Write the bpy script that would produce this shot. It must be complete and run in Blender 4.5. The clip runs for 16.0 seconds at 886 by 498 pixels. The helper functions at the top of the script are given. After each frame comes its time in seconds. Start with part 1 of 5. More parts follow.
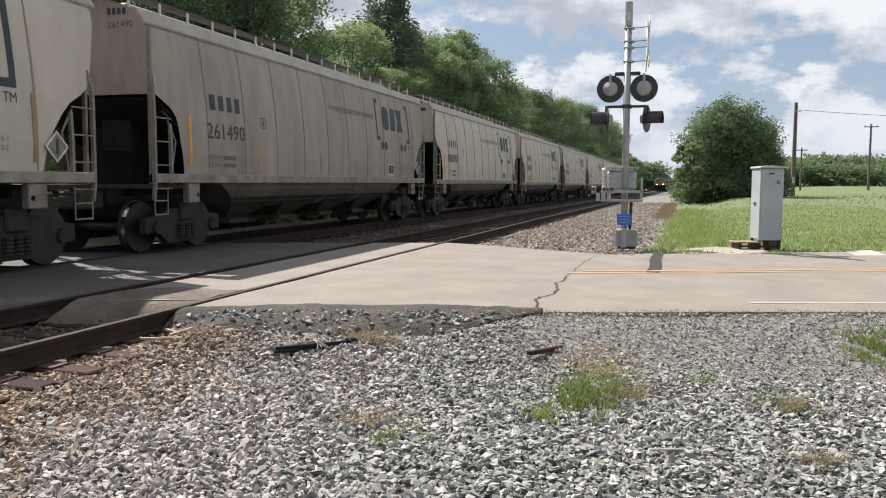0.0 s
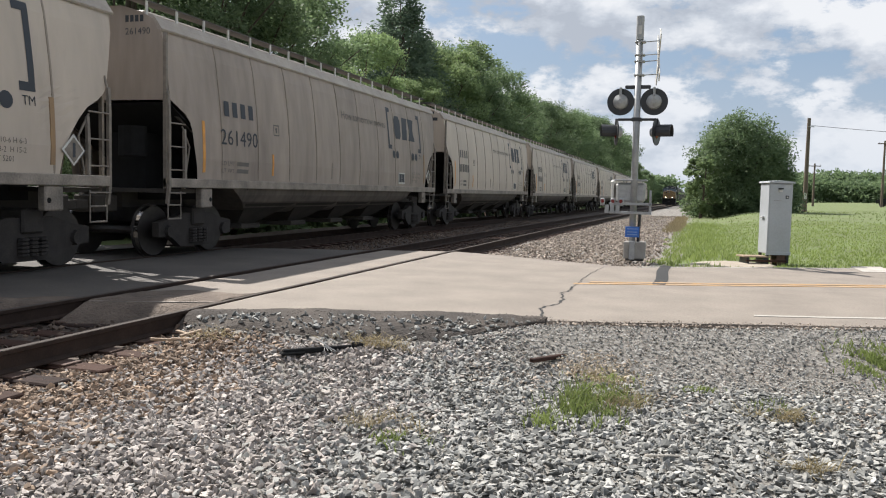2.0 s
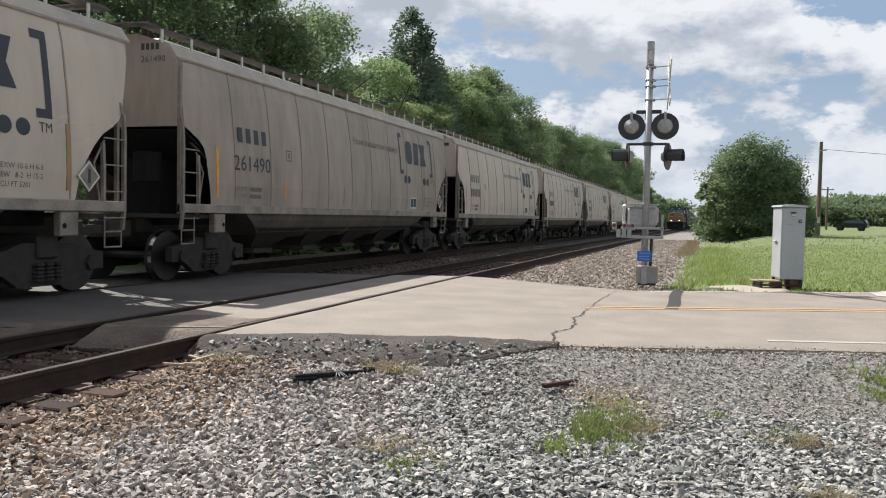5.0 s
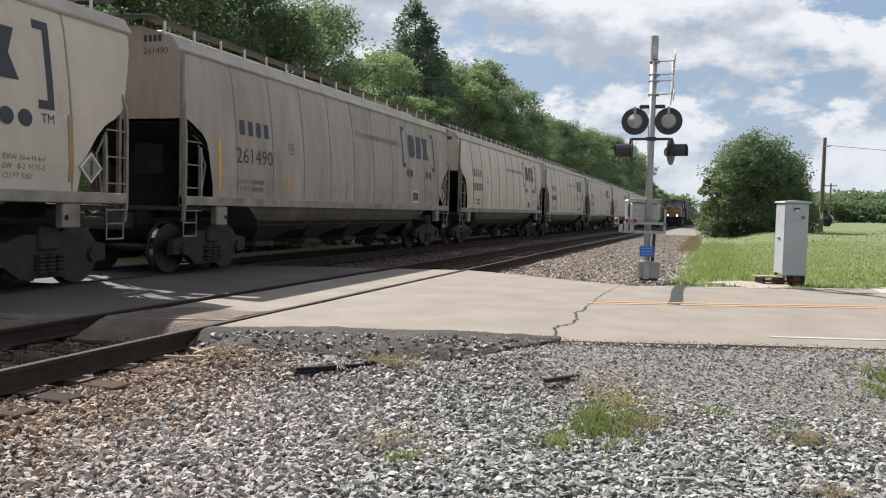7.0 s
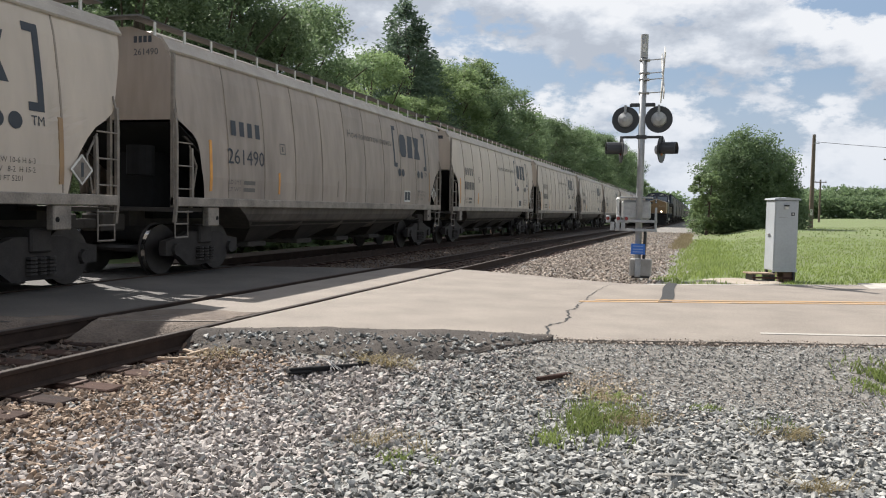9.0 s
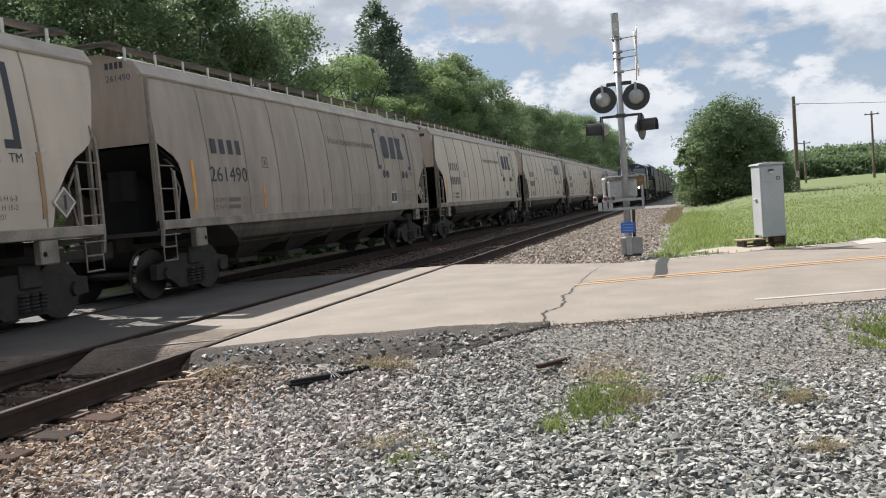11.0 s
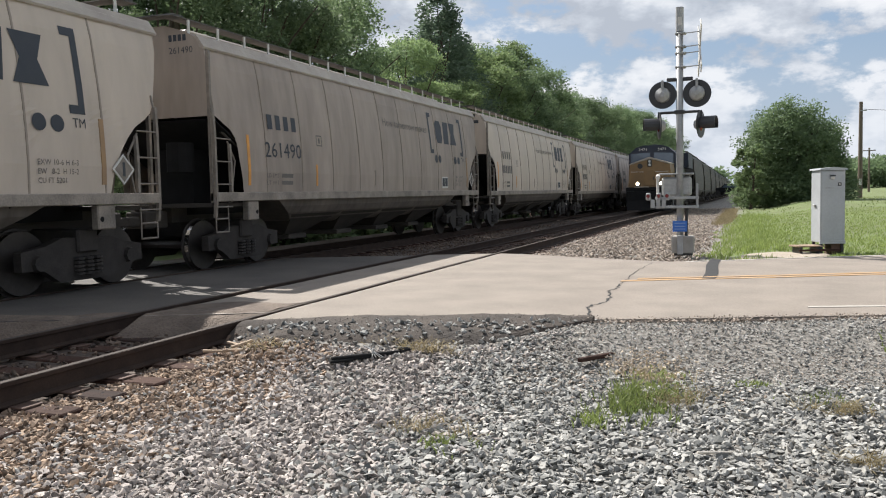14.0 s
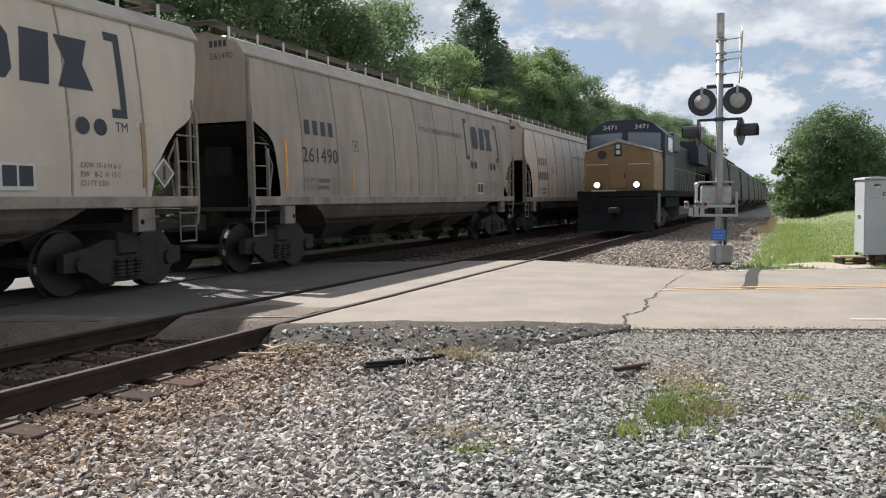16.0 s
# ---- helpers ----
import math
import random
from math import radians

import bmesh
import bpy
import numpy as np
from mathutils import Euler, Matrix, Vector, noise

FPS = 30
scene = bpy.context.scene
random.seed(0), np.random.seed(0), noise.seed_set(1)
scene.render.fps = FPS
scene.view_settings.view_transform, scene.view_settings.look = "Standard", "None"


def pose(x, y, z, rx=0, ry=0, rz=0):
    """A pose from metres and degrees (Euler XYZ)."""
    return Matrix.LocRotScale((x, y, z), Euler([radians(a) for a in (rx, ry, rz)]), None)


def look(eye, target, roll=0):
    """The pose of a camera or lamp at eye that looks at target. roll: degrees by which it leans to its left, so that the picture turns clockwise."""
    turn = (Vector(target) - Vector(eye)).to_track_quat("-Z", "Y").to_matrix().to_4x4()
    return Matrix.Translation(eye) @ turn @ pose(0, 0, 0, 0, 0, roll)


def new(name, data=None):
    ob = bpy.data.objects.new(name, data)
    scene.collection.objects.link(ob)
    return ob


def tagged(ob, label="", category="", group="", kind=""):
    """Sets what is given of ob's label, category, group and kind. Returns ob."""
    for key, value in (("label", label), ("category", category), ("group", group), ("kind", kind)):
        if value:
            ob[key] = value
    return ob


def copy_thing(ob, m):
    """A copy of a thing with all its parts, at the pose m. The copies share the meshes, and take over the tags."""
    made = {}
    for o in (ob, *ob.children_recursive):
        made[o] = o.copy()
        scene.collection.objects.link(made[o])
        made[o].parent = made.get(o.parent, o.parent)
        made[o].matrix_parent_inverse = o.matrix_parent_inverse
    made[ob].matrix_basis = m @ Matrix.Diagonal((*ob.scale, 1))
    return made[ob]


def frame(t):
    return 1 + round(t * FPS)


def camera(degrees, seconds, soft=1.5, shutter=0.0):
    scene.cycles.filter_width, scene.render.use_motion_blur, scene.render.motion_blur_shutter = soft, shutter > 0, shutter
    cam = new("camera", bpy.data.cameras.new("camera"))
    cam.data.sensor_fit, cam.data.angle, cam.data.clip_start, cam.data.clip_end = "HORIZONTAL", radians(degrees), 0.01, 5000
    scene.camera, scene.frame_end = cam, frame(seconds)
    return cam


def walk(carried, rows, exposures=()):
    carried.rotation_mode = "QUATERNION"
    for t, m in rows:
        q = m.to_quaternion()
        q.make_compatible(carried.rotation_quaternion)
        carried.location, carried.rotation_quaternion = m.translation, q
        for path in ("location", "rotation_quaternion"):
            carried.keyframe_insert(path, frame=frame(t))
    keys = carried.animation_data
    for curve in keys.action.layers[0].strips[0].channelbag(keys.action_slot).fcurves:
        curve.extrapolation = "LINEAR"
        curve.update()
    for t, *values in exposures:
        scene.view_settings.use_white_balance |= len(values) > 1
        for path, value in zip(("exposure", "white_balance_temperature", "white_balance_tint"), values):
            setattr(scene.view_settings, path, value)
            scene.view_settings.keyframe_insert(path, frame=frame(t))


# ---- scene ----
cam = camera(57.2, 16.0, soft=1.1)
# seconds, x, y, z, yaw, pitch, roll; y runs along the tracks, z = 0 is the rail head
ROWS = [
    (0.0, -0.073, 0.113, 1.324, 16.42, -4.73, -0.33),
    (0.5, -0.080, 0.032, 1.298, 16.32, -5.48, -0.13),
    (1.0, -0.025, 0.003, 1.321, 16.12, -5.14, -0.89),
    (1.5, -0.006, 0.014, 1.316, 16.45, -4.40, -1.43),
    (2.0, 0.002, -0.002, 1.315, 17.23, -4.06, -1.30),
    (2.5, 0.006, -0.010, 1.320, 17.84, -3.61, -1.09),
    (3.0, 0.010, -0.010, 1.324, 17.95, -3.23, -1.05),
    (3.5, 0.004, 0.001, 1.325, 18.07, -3.03, -1.27),
    (4.0, 0.006, -0.019, 1.321, 18.10, -2.37, -1.28),
    (6.5, 0.001, -0.010, 1.323, 17.98, -2.48, -1.11),
    (7.0, -0.000, -0.000, 1.320, 18.20, -2.79, -1.52),
    (7.5, 0.008, -0.020, 1.321, 18.10, -2.85, -1.83),
    (8.0, 0.008, -0.016, 1.325, 17.82, -2.61, -1.54),
    (8.5, 0.004, -0.010, 1.330, 17.80, -2.57, -1.78),
    (9.0, 0.004, -0.027, 1.330, 17.61, -2.86, -1.13),
    (9.2, 0.012, -0.032, 1.322, 16.53, -3.03, -0.60),
    (11.3, 0.052, -0.013, 1.338, 17.48, -3.14, 5.07),
    (11.5, 0.053, 0.031, 1.340, 17.98, -3.19, 5.13),
    (12.0, 0.059, 0.031, 1.336, 18.19, -3.36, 4.32),
    (12.5, 0.056, 0.016, 1.326, 18.60, -3.53, 3.34),
    (13.0, 0.051, 0.011, 1.324, 19.41, -3.83, 2.78),
    (13.5, 0.044, 0.005, 1.321, 19.89, -3.85, 1.91),
    (14.0, 0.044, -0.003, 1.319, 20.39, -3.85, 1.22),
    (14.5, 0.041, -0.005, 1.317, 20.96, -3.85, 1.07),
    (15.0, 0.037, -0.007, 1.318, 21.88, -3.78, 1.00),
    (15.5, 0.033, -0.001, 1.323, 22.84, -3.52, 0.84),
    (16.0, 0.028, 0.011, 1.324, 22.85, -3.41, 0.68),
]
walk(cam, [(t, pose(x, y, z, 90 + pitch, roll, yaw)) for t, x, y, z, yaw, pitch, roll in ROWS],
     exposures=((0.0, 0.90, 6200, 11), (1.5, 0.88, 6200, 11), (3.5, 0.83, 6200, 11), (6.5, 0.87, 6200, 11), (9.0, 0.88, 6200, 11), (16.0, 0.91, 6200, 11)))

# ---- world, sun ----
world = bpy.data.worlds.new("sky")
scene.world = world
world.use_nodes = True
wn, wl = world.node_tree.nodes, world.node_tree.links
wn.clear()


def wnode(kind, **kw):
    n = wn.new(kind)
    for k, v in kw.items():
        n.inputs[k].default_value = v
    return n


SUN = Vector((-0.80, 0.49, 1.0)).normalized()
sky = wn.new("ShaderNodeTexSky")
sky.sky_type, sky.sun_disc = "NISHITA", False
sky.sun_elevation = math.asin(SUN.z)
sky.sun_rotation = math.atan2(SUN.x, SUN.y)
sky.air_density, sky.dust_density = 1.2, 2.5
coord = wn.new("ShaderNodeTexCoord")
sep = wn.new("ShaderNodeSeparateXYZ")
wl.new(coord.outputs["Generated"], sep.inputs[0])


def wmath(op, a, b, clamp=False):
    n = wn.new("ShaderNodeMath")
    n.operation, n.use_clamp = op, clamp
    for i, v in enumerate((a, b)):
        if isinstance(v, (int, float)):
            n.inputs[i].default_value = v
        else:
            wl.new(v, n.inputs[i])
    return n.outputs[0]


def cloud_noise(scale, detail, rough, lift):
    """Cloud density by direction; lift looks a little higher up."""
    mp = wn.new("ShaderNodeMapping")
    mp.inputs["Location"].default_value = (4.35, 2.1, 0.7 + lift)
    mp.inputs["Scale"].default_value = (1.0, 1.0, 1.9)
    wl.new(coord.outputs["Generated"], mp.inputs[0])
    n = wnode("ShaderNodeTexNoise", Scale=scale, Detail=detail, Roughness=rough)
    wl.new(mp.outputs[0], n.inputs["Vector"])
    return n.outputs["Fac"]


def wramp(fac, *stops):
    n = wn.new("ShaderNodeValToRGB")
    while len(n.color_ramp.elements) < len(stops):
        n.color_ramp.elements.new(0.5)
    for e, (p, c) in zip(n.color_ramp.elements, stops):
        e.position, e.color = p, (*c, 1)
    wl.new(fac, n.inputs[0])
    return n.outputs[0]


def wmix(fac, a, b, mode="MIX"):
    n = wn.new("ShaderNodeMix")
    n.data_type, n.blend_type = "RGBA", mode
    for sock, v in ((n.inputs[0], fac), (n.inputs[6], a), (n.inputs[7], b)):
        if isinstance(v, (int, float)):
            sock.default_value = v
        elif isinstance(v, tuple):
            sock.default_value = (*v, 1)
        else:
            wl.new(v, sock)
    return n.outputs[2]


big, above, fine = cloud_noise(4.6, 10.0, 0.6, 0.0), cloud_noise(4.6, 7.0, 0.55, 0.06), cloud_noise(15.0, 8.0, 0.62, 0.3)
cover = wramp(wmath("ADD", wmath("MULTIPLY", big, 0.82), wmath("MULTIPLY", fine, 0.18)), (0.452, (0, 0, 0)), (0.494, (1, 1, 1)))
crest = wmath("ADD", wmath("MULTIPLY", wmath("SUBTRACT", big, above), 2.6), wmath("MULTIPLY", fine, 0.5))
tone = wramp(crest, (0.02, (0.60, 0.64, 0.70)), (0.20, (0.75, 0.79, 0.84)), (0.32, (0.93, 0.95, 0.97)), (0.48, (1.08, 1.08, 1.07)))
haze = wramp(sep.outputs[2], (0.0, (1, 1, 1)), (0.16, (0, 0, 0)))
blue = wmix(1.0, sky.outputs[0], (0.115, 0.115, 0.115), "MULTIPLY")
blue = wmix(0.6, blue, (0.44, 0.59, 0.80))
clouds = wmix(cover, blue, tone)
clouds = wmix(wmath("MULTIPLY", haze, 0.55), clouds, (0.78, 0.84, 0.92))
back = wn.new("ShaderNodeBackground")
wl.new(clouds, back.inputs[0])
back.inputs[1].default_value = 0.455
wout = wn.new("ShaderNodeOutputWorld")
wl.new(back.outputs[0], wout.inputs[0])

sun = new("sun", bpy.data.lights.new("sun", "SUN"))
sun.data.energy, sun.data.angle, sun.data.color = 5.0, radians(0.6), (1.0, 0.94, 0.84)
sun.matrix_world = look(SUN * 60, (0, 0, 0))


# ---- materials ----
def mat(name, a, b=None, rough=0.8, metal=0.0, scale=3.0, fine_scale=40.0, bump=0.2, stretch=(1, 1, 1), fine_mix=0.35, island=0.0, local=True,
        spec=0.5, depth=0.01, random_tone=0.0):
    """Two colours mixed by noise at two scales, with fine relief."""
    m = bpy.data.materials.new(name)
    m.use_nodes = True
    t = m.node_tree
    n, l = t.nodes, t.links
    bsdf = n["Principled BSDF"]
    bsdf.inputs["Roughness"].default_value, bsdf.inputs["Metallic"].default_value = rough, metal
    bsdf.inputs["Specular IOR Level"].default_value = spec
    b = b or tuple(c * 0.75 for c in a)
    if local:
        src = n.new("ShaderNodeTexCoord").outputs["Object"]
    else:
        src = n.new("ShaderNodeNewGeometry").outputs["Position"]
    mp = n.new("ShaderNodeMapping")
    mp.inputs["Scale"].default_value = stretch
    l.new(src, mp.inputs[0])

    def noise_at(sc, detail):
        x = n.new("ShaderNodeTexNoise")
        x.inputs["Scale"].default_value, x.inputs["Detail"].default_value = sc, detail
        l.new(mp.outputs[0], x.inputs["Vector"])
        return x.outputs["Fac"]
    n1, n2 = noise_at(scale, 6), noise_at(fine_scale, 4)
    mx = n.new("ShaderNodeMix")
    mx.inputs[0].default_value = fine_mix
    l.new(n1, mx.inputs[2]), l.new(n2, mx.inputs[3])
    fac = mx.outputs[0]
    if island or random_tone:
        if island:
            r = n.new("ShaderNodeNewGeometry").outputs["Random Per Island"]
        else:
            r = n.new("ShaderNodeObjectInfo").outputs["Random"]
        mx2 = n.new("ShaderNodeMix")
        mx2.inputs[0].default_value = island or random_tone
        l.new(fac, mx2.inputs[2]), l.new(r, mx2.inputs[3])
        fac = mx2.outputs[0]
    ramp = n.new("ShaderNodeValToRGB")
    lo, hi = (0.33, 0.67) if not island else (0.12, 0.88)
    ramp.color_ramp.elements[0].position, ramp.color_ramp.elements[0].color = lo, (*b, 1)
    ramp.color_ramp.elements[1].position, ramp.color_ramp.elements[1].color = hi, (*a, 1)
    l.new(fac, ramp.inputs[0])
    l.new(ramp.outputs[0], bsdf.inputs["Base Color"])
    if bump:
        bp = n.new("ShaderNodeBump")
        bp.inputs["Strength"].default_value, bp.inputs["Distance"].default_value = bump, depth
        l.new(n2, bp.inputs["Height"])
        l.new(bp.outputs[0], bsdf.inputs["Normal"])
    return m


def glow(name, colour, power):
    m = mat(name, colour, bump=0)
    p = m.node_tree.nodes["Principled BSDF"]
    p.inputs["Emission Color"].default_value, p.inputs["Emission Strength"].default_value = (*colour, 1), power
    return m


M_BEIGE = mat("hopper_paint", (0.56, 0.475, 0.395), (0.40, 0.34, 0.285), 0.55, scale=0.7, fine_scale=4.0, stretch=(1, 1.0, 0.22), bump=0.03, fine_mix=0.3)
M_DULL = mat("grimy_hopper_paint", (0.365, 0.303, 0.255), (0.205, 0.17, 0.145), 0.6, scale=0.7, fine_scale=4.5, stretch=(1, 1.0, 0.22), bump=0.03, fine_mix=0.35)
# the beige, darkened for grime and for the shade under the sill
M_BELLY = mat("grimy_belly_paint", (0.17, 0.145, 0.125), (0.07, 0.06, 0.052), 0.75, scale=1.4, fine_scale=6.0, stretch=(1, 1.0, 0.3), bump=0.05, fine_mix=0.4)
M_SEAM = mat("grimy_seam", (0.33, 0.277, 0.233), (0.21, 0.176, 0.148), 0.8, scale=2, stretch=(1, 1, 0.4))
M_SILL = mat("sill_paint", (0.33, 0.285, 0.24), (0.13, 0.112, 0.096), 0.65, scale=2.5, fine_scale=30)
# one dark brown for underframe, hoppers and end platforms
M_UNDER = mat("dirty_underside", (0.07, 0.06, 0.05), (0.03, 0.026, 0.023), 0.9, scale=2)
M_TRUCK = mat("truck_iron", (0.05, 0.043, 0.039), (0.023, 0.02, 0.019), 0.75, 0.3, scale=5)
M_SHINE = mat("polished_tread", (0.5, 0.49, 0.48), (0.38, 0.37, 0.36), 0.22, 1.0, scale=8, bump=0.05)
M_TREAD = mat("wheel_steel", (0.05, 0.043, 0.04), (0.025, 0.022, 0.02), 0.5, 0.4, scale=6)
M_LADDER = mat("ladder_paint", (0.25, 0.215, 0.18), (0.13, 0.11, 0.092), 0.55, scale=6)
M_INK = mat("dark_lettering", (0.022, 0.028, 0.04), (0.035, 0.04, 0.05), 0.6, bump=0)
M_INKGREY = mat("faded_lettering", (0.11, 0.10, 0.095), (0.16, 0.145, 0.13), 0.7, bump=0)
M_ORANGE = mat("reflective_tape", (0.75, 0.34, 0.05), (0.5, 0.22, 0.05), 0.5, scale=4)
M_WHITE = mat("white_paint", (0.62, 0.61, 0.58), (0.45, 0.43, 0.40), 0.5, scale=6)
M_ROOF = mat("roof_paint", (0.42, 0.37, 0.315), (0.28, 0.24, 0.205), 0.6, scale=2)
M_WALK = mat("dull_walkway_steel", (0.115, 0.11, 0.105), (0.07, 0.067, 0.064), 0.8)
M_GALV = mat("galvanised_steel", (0.38, 0.385, 0.39), (0.26, 0.265, 0.27), 0.5, 0.35, scale=7, fine_scale=60, bump=0.05)
M_BLACK = mat("black_enamel", (0.02, 0.02, 0.022), (0.03, 0.03, 0.033), 0.45, scale=6, bump=0.05)
M_LENSBACK = mat("lamp_housing", (0.38, 0.38, 0.37), (0.26, 0.26, 0.26), 0.55, 0.2, scale=9)
M_RED = mat("red_lens", (0.20, 0.03, 0.028), (0.13, 0.015, 0.015), 0.15, bump=0)
M_BLUE = mat("blue_sign", (0.03, 0.14, 0.50), (0.03, 0.11, 0.4), 0.4, scale=8, bump=0)
M_CONCRETE = mat("concrete", (0.33, 0.315, 0.29), (0.23, 0.215, 0.195), 0.9, scale=5, fine_scale=80, bump=0.4)
M_CABINET = mat("grey_cabinet_paint", (0.40, 0.42, 0.44), (0.33, 0.345, 0.36), 0.45, scale=2, fine_scale=25, bump=0.04)
M_RAILTOP = mat("worn_rail_head", (0.08, 0.066, 0.057), (0.042, 0.034, 0.03), 0.85, 0.0, spec=0.15, scale=3, stretch=(6, 0.4, 6), bump=0.05)
M_RUST = mat("rusty_rail", (0.05, 0.033, 0.025), (0.026, 0.018, 0.015), 0.9, spec=0.2, scale=5, fine_scale=60)
M_TIE = mat("weathered_tie", (0.062, 0.033, 0.024), (0.020, 0.012, 0.010), 0.9, spec=0.2, scale=3, fine_scale=22, stretch=(0.5, 5, 5), bump=0.5, random_tone=0.3)
M_PLATE = mat("tie_plate", (0.10, 0.058, 0.042), (0.045, 0.027, 0.02), 0.8, 0.2, scale=9)
M_ASPHALT = mat("sun_bleached_asphalt", (0.24, 0.206, 0.173), (0.158, 0.134, 0.112), 0.9, scale=1.3, fine_scale=48, bump=0.8, local=False, depth=0.008, fine_mix=0.46)
# same asphalt, darkened in colour for the standing train's shade
M_ASPHALT_SHADE = mat("old_stained_asphalt", (0.088, 0.077, 0.067), (0.04, 0.035, 0.032), 0.85, scale=0.9, fine_scale=38, bump=0.7, local=False, depth=0.008, fine_mix=0.38)
M_DIRT = mat("rail_side_dirt", (0.17, 0.132, 0.104), (0.075, 0.057, 0.045), 0.95, scale=3, fine_scale=35, bump=0.9, local=False, depth=0.03)
M_SAND = mat("pale_sand", (0.36, 0.31, 0.25), (0.25, 0.21, 0.165), 0.95, scale=3, fine_scale=50, bump=0.5, local=False)
M_OLDTAR = mat("crumbled_dark_asphalt", (0.066, 0.052, 0.042), (0.024, 0.019, 0.016), 0.95, scale=2.2, fine_scale=45, bump=0.8, local=False, depth=0.02)
M_ROADBLACK = mat("fresh_tar", (0.014, 0.014, 0.015), (0.022, 0.022, 0.022), 0.95, scale=6, bump=0.2, local=False)
M_YELLOW = mat("road_yellow", (0.42, 0.25, 0.10), (0.27, 0.195, 0.13), 0.85, scale=5, fine_scale=40, local=False)
M_LINE = mat("road_white", (0.43, 0.405, 0.365), (0.29, 0.26, 0.225), 0.8, scale=3, fine_scale=40, local=False)
M_STONE = mat("crushed_stone", (0.40, 0.388, 0.36), (0.085, 0.087, 0.083), 0.85, scale=9, fine_scale=70, bump=0.3, island=0.8, local=False, fine_mix=0.5)
M_STONEPALE = mat("pale_ballast", (0.49, 0.435, 0.395), (0.12, 0.104, 0.093), 0.85, scale=9, fine_scale=70, bump=0.3, island=0.75, local=False, fine_mix=0.5)
M_STONEBR = mat("rusty_ballast", (0.37, 0.268, 0.188), (0.075, 0.051, 0.036), 0.9, scale=9, fine_scale=70, bump=0.3, island=0.75, local=False)
M_TAN = mat("tan_chips", (0.50, 0.42, 0.32), (0.24, 0.19, 0.14), 0.9, scale=9, fine_scale=70, bump=0.3, island=0.7, local=False)
M_STONEMIX = mat("brown_tinged_ballast", (0.43, 0.36, 0.295), (0.13, 0.102, 0.083), 0.9, scale=9, fine_scale=70, bump=0.3, island=0.75, local=False)
M_TRACKBED = mat("oily_track_ballast", (0.17, 0.12, 0.088), (0.04, 0.029, 0.023), 0.9, scale=9, fine_scale=70, bump=0.3, island=0.75, local=False)
M_BARK = mat("bark", (0.10, 0.075, 0.055), (0.05, 0.04, 0.03), 0.95, scale=3, stretch=(1, 1, 0.2), bump=0.6)
M_WOODPOLE = mat("pole_wood", (0.17, 0.13, 0.10), (0.09, 0.07, 0.055), 0.9, scale=3, stretch=(2, 2, 0.2), bump=0.4)
M_PLANK = mat("bleached_board", (0.36, 0.27, 0.19), (0.22, 0.16, 0.11), 0.85, scale=4, stretch=(0.5, 4, 4), bump=0.4)
M_GOLD = mat("gold_loco_paint", (0.24, 0.145, 0.06), (0.18, 0.11, 0.048), 0.4, scale=2, fine_scale=18, bump=0.03)
M_NAVY = mat("navy_loco_paint", (0.013, 0.019, 0.038), (0.009, 0.013, 0.025), 0.55, scale=2, bump=0.03)
M_LGREY = mat("grey_loco_paint", (0.085, 0.088, 0.09), (0.05, 0.053, 0.057), 0.5, scale=2, stretch=(1, 1, 0.4))
M_GLASS = mat("dark_window_glass", (0.075, 0.10, 0.135), (0.06, 0.08, 0.11), 0.06, spec=0.9, bump=0)
M_HEAD = glow("lit_headlamp", (1.0, 0.80, 0.52), 6.0)
M_HEADDIM = mat("unlit_headlamp", (0.55, 0.56, 0.55), (0.42, 0.43, 0.43), 0.2, bump=0)
M_GREYCAR = mat("grey_hopper_paint", (0.07, 0.066, 0.06), (0.035, 0.033, 0.03), 0.65, scale=1.3, fine_scale=9, stretch=(1, 1.6, 0.25), random_tone=0.3)
# flat black for iron parts, and for shade painted into the hopper end recesses
M_BLACKSHADE = mat("sooty_black", (0.018, 0.018, 0.019), (0.012, 0.012, 0.012), 0.95, scale=4, spec=0.15)
M_SUV = mat("dark_car_paint", (0.02, 0.022, 0.026), (0.03, 0.03, 0.035), 0.25, 0.3, bump=0)
M_TYRE = mat("rubber", (0.02, 0.02, 0.02), (0.03, 0.03, 0.03), 0.9)
M_WIRE = mat("cable", (0.03, 0.03, 0.03), bump=0)


def leafmat(name, a, b):
    m = mat(name, a, b, 0.6, scale=0.5, fine_scale=3, bump=0, island=0.3, local=False, spec=0.2)
    n, l = m.node_tree.nodes, m.node_tree.links
    bsdf, ramp = n["Principled BSDF"], n["Color Ramp"]
    span = n.new("ShaderNodeMapRange")
    span.inputs["To Min"].default_value, span.inputs["To Max"].default_value = 0.80, 1.32
    l.new(n.new("ShaderNodeObjectInfo").outputs["Random"], span.inputs["Value"])
    hue = n.new("ShaderNodeHueSaturation")
    l.new(span.outputs[0], hue.inputs["Value"]), l.new(ramp.outputs[0], hue.inputs["Color"])
    l.new(hue.outputs[0], bsdf.inputs["Base Color"])
    tr = n.new("ShaderNodeBsdfTranslucent")
    l.new(hue.outputs[0], tr.inputs[0])
    mx = n.new("ShaderNodeMixShader")
    mx.inputs[0].default_value = 0.45
    l.new(bsdf.outputs[0], mx.inputs[1]), l.new(tr.outputs[0], mx.inputs[2])
    l.new(mx.outputs[0], n["Material Output"].inputs[0])
    return m


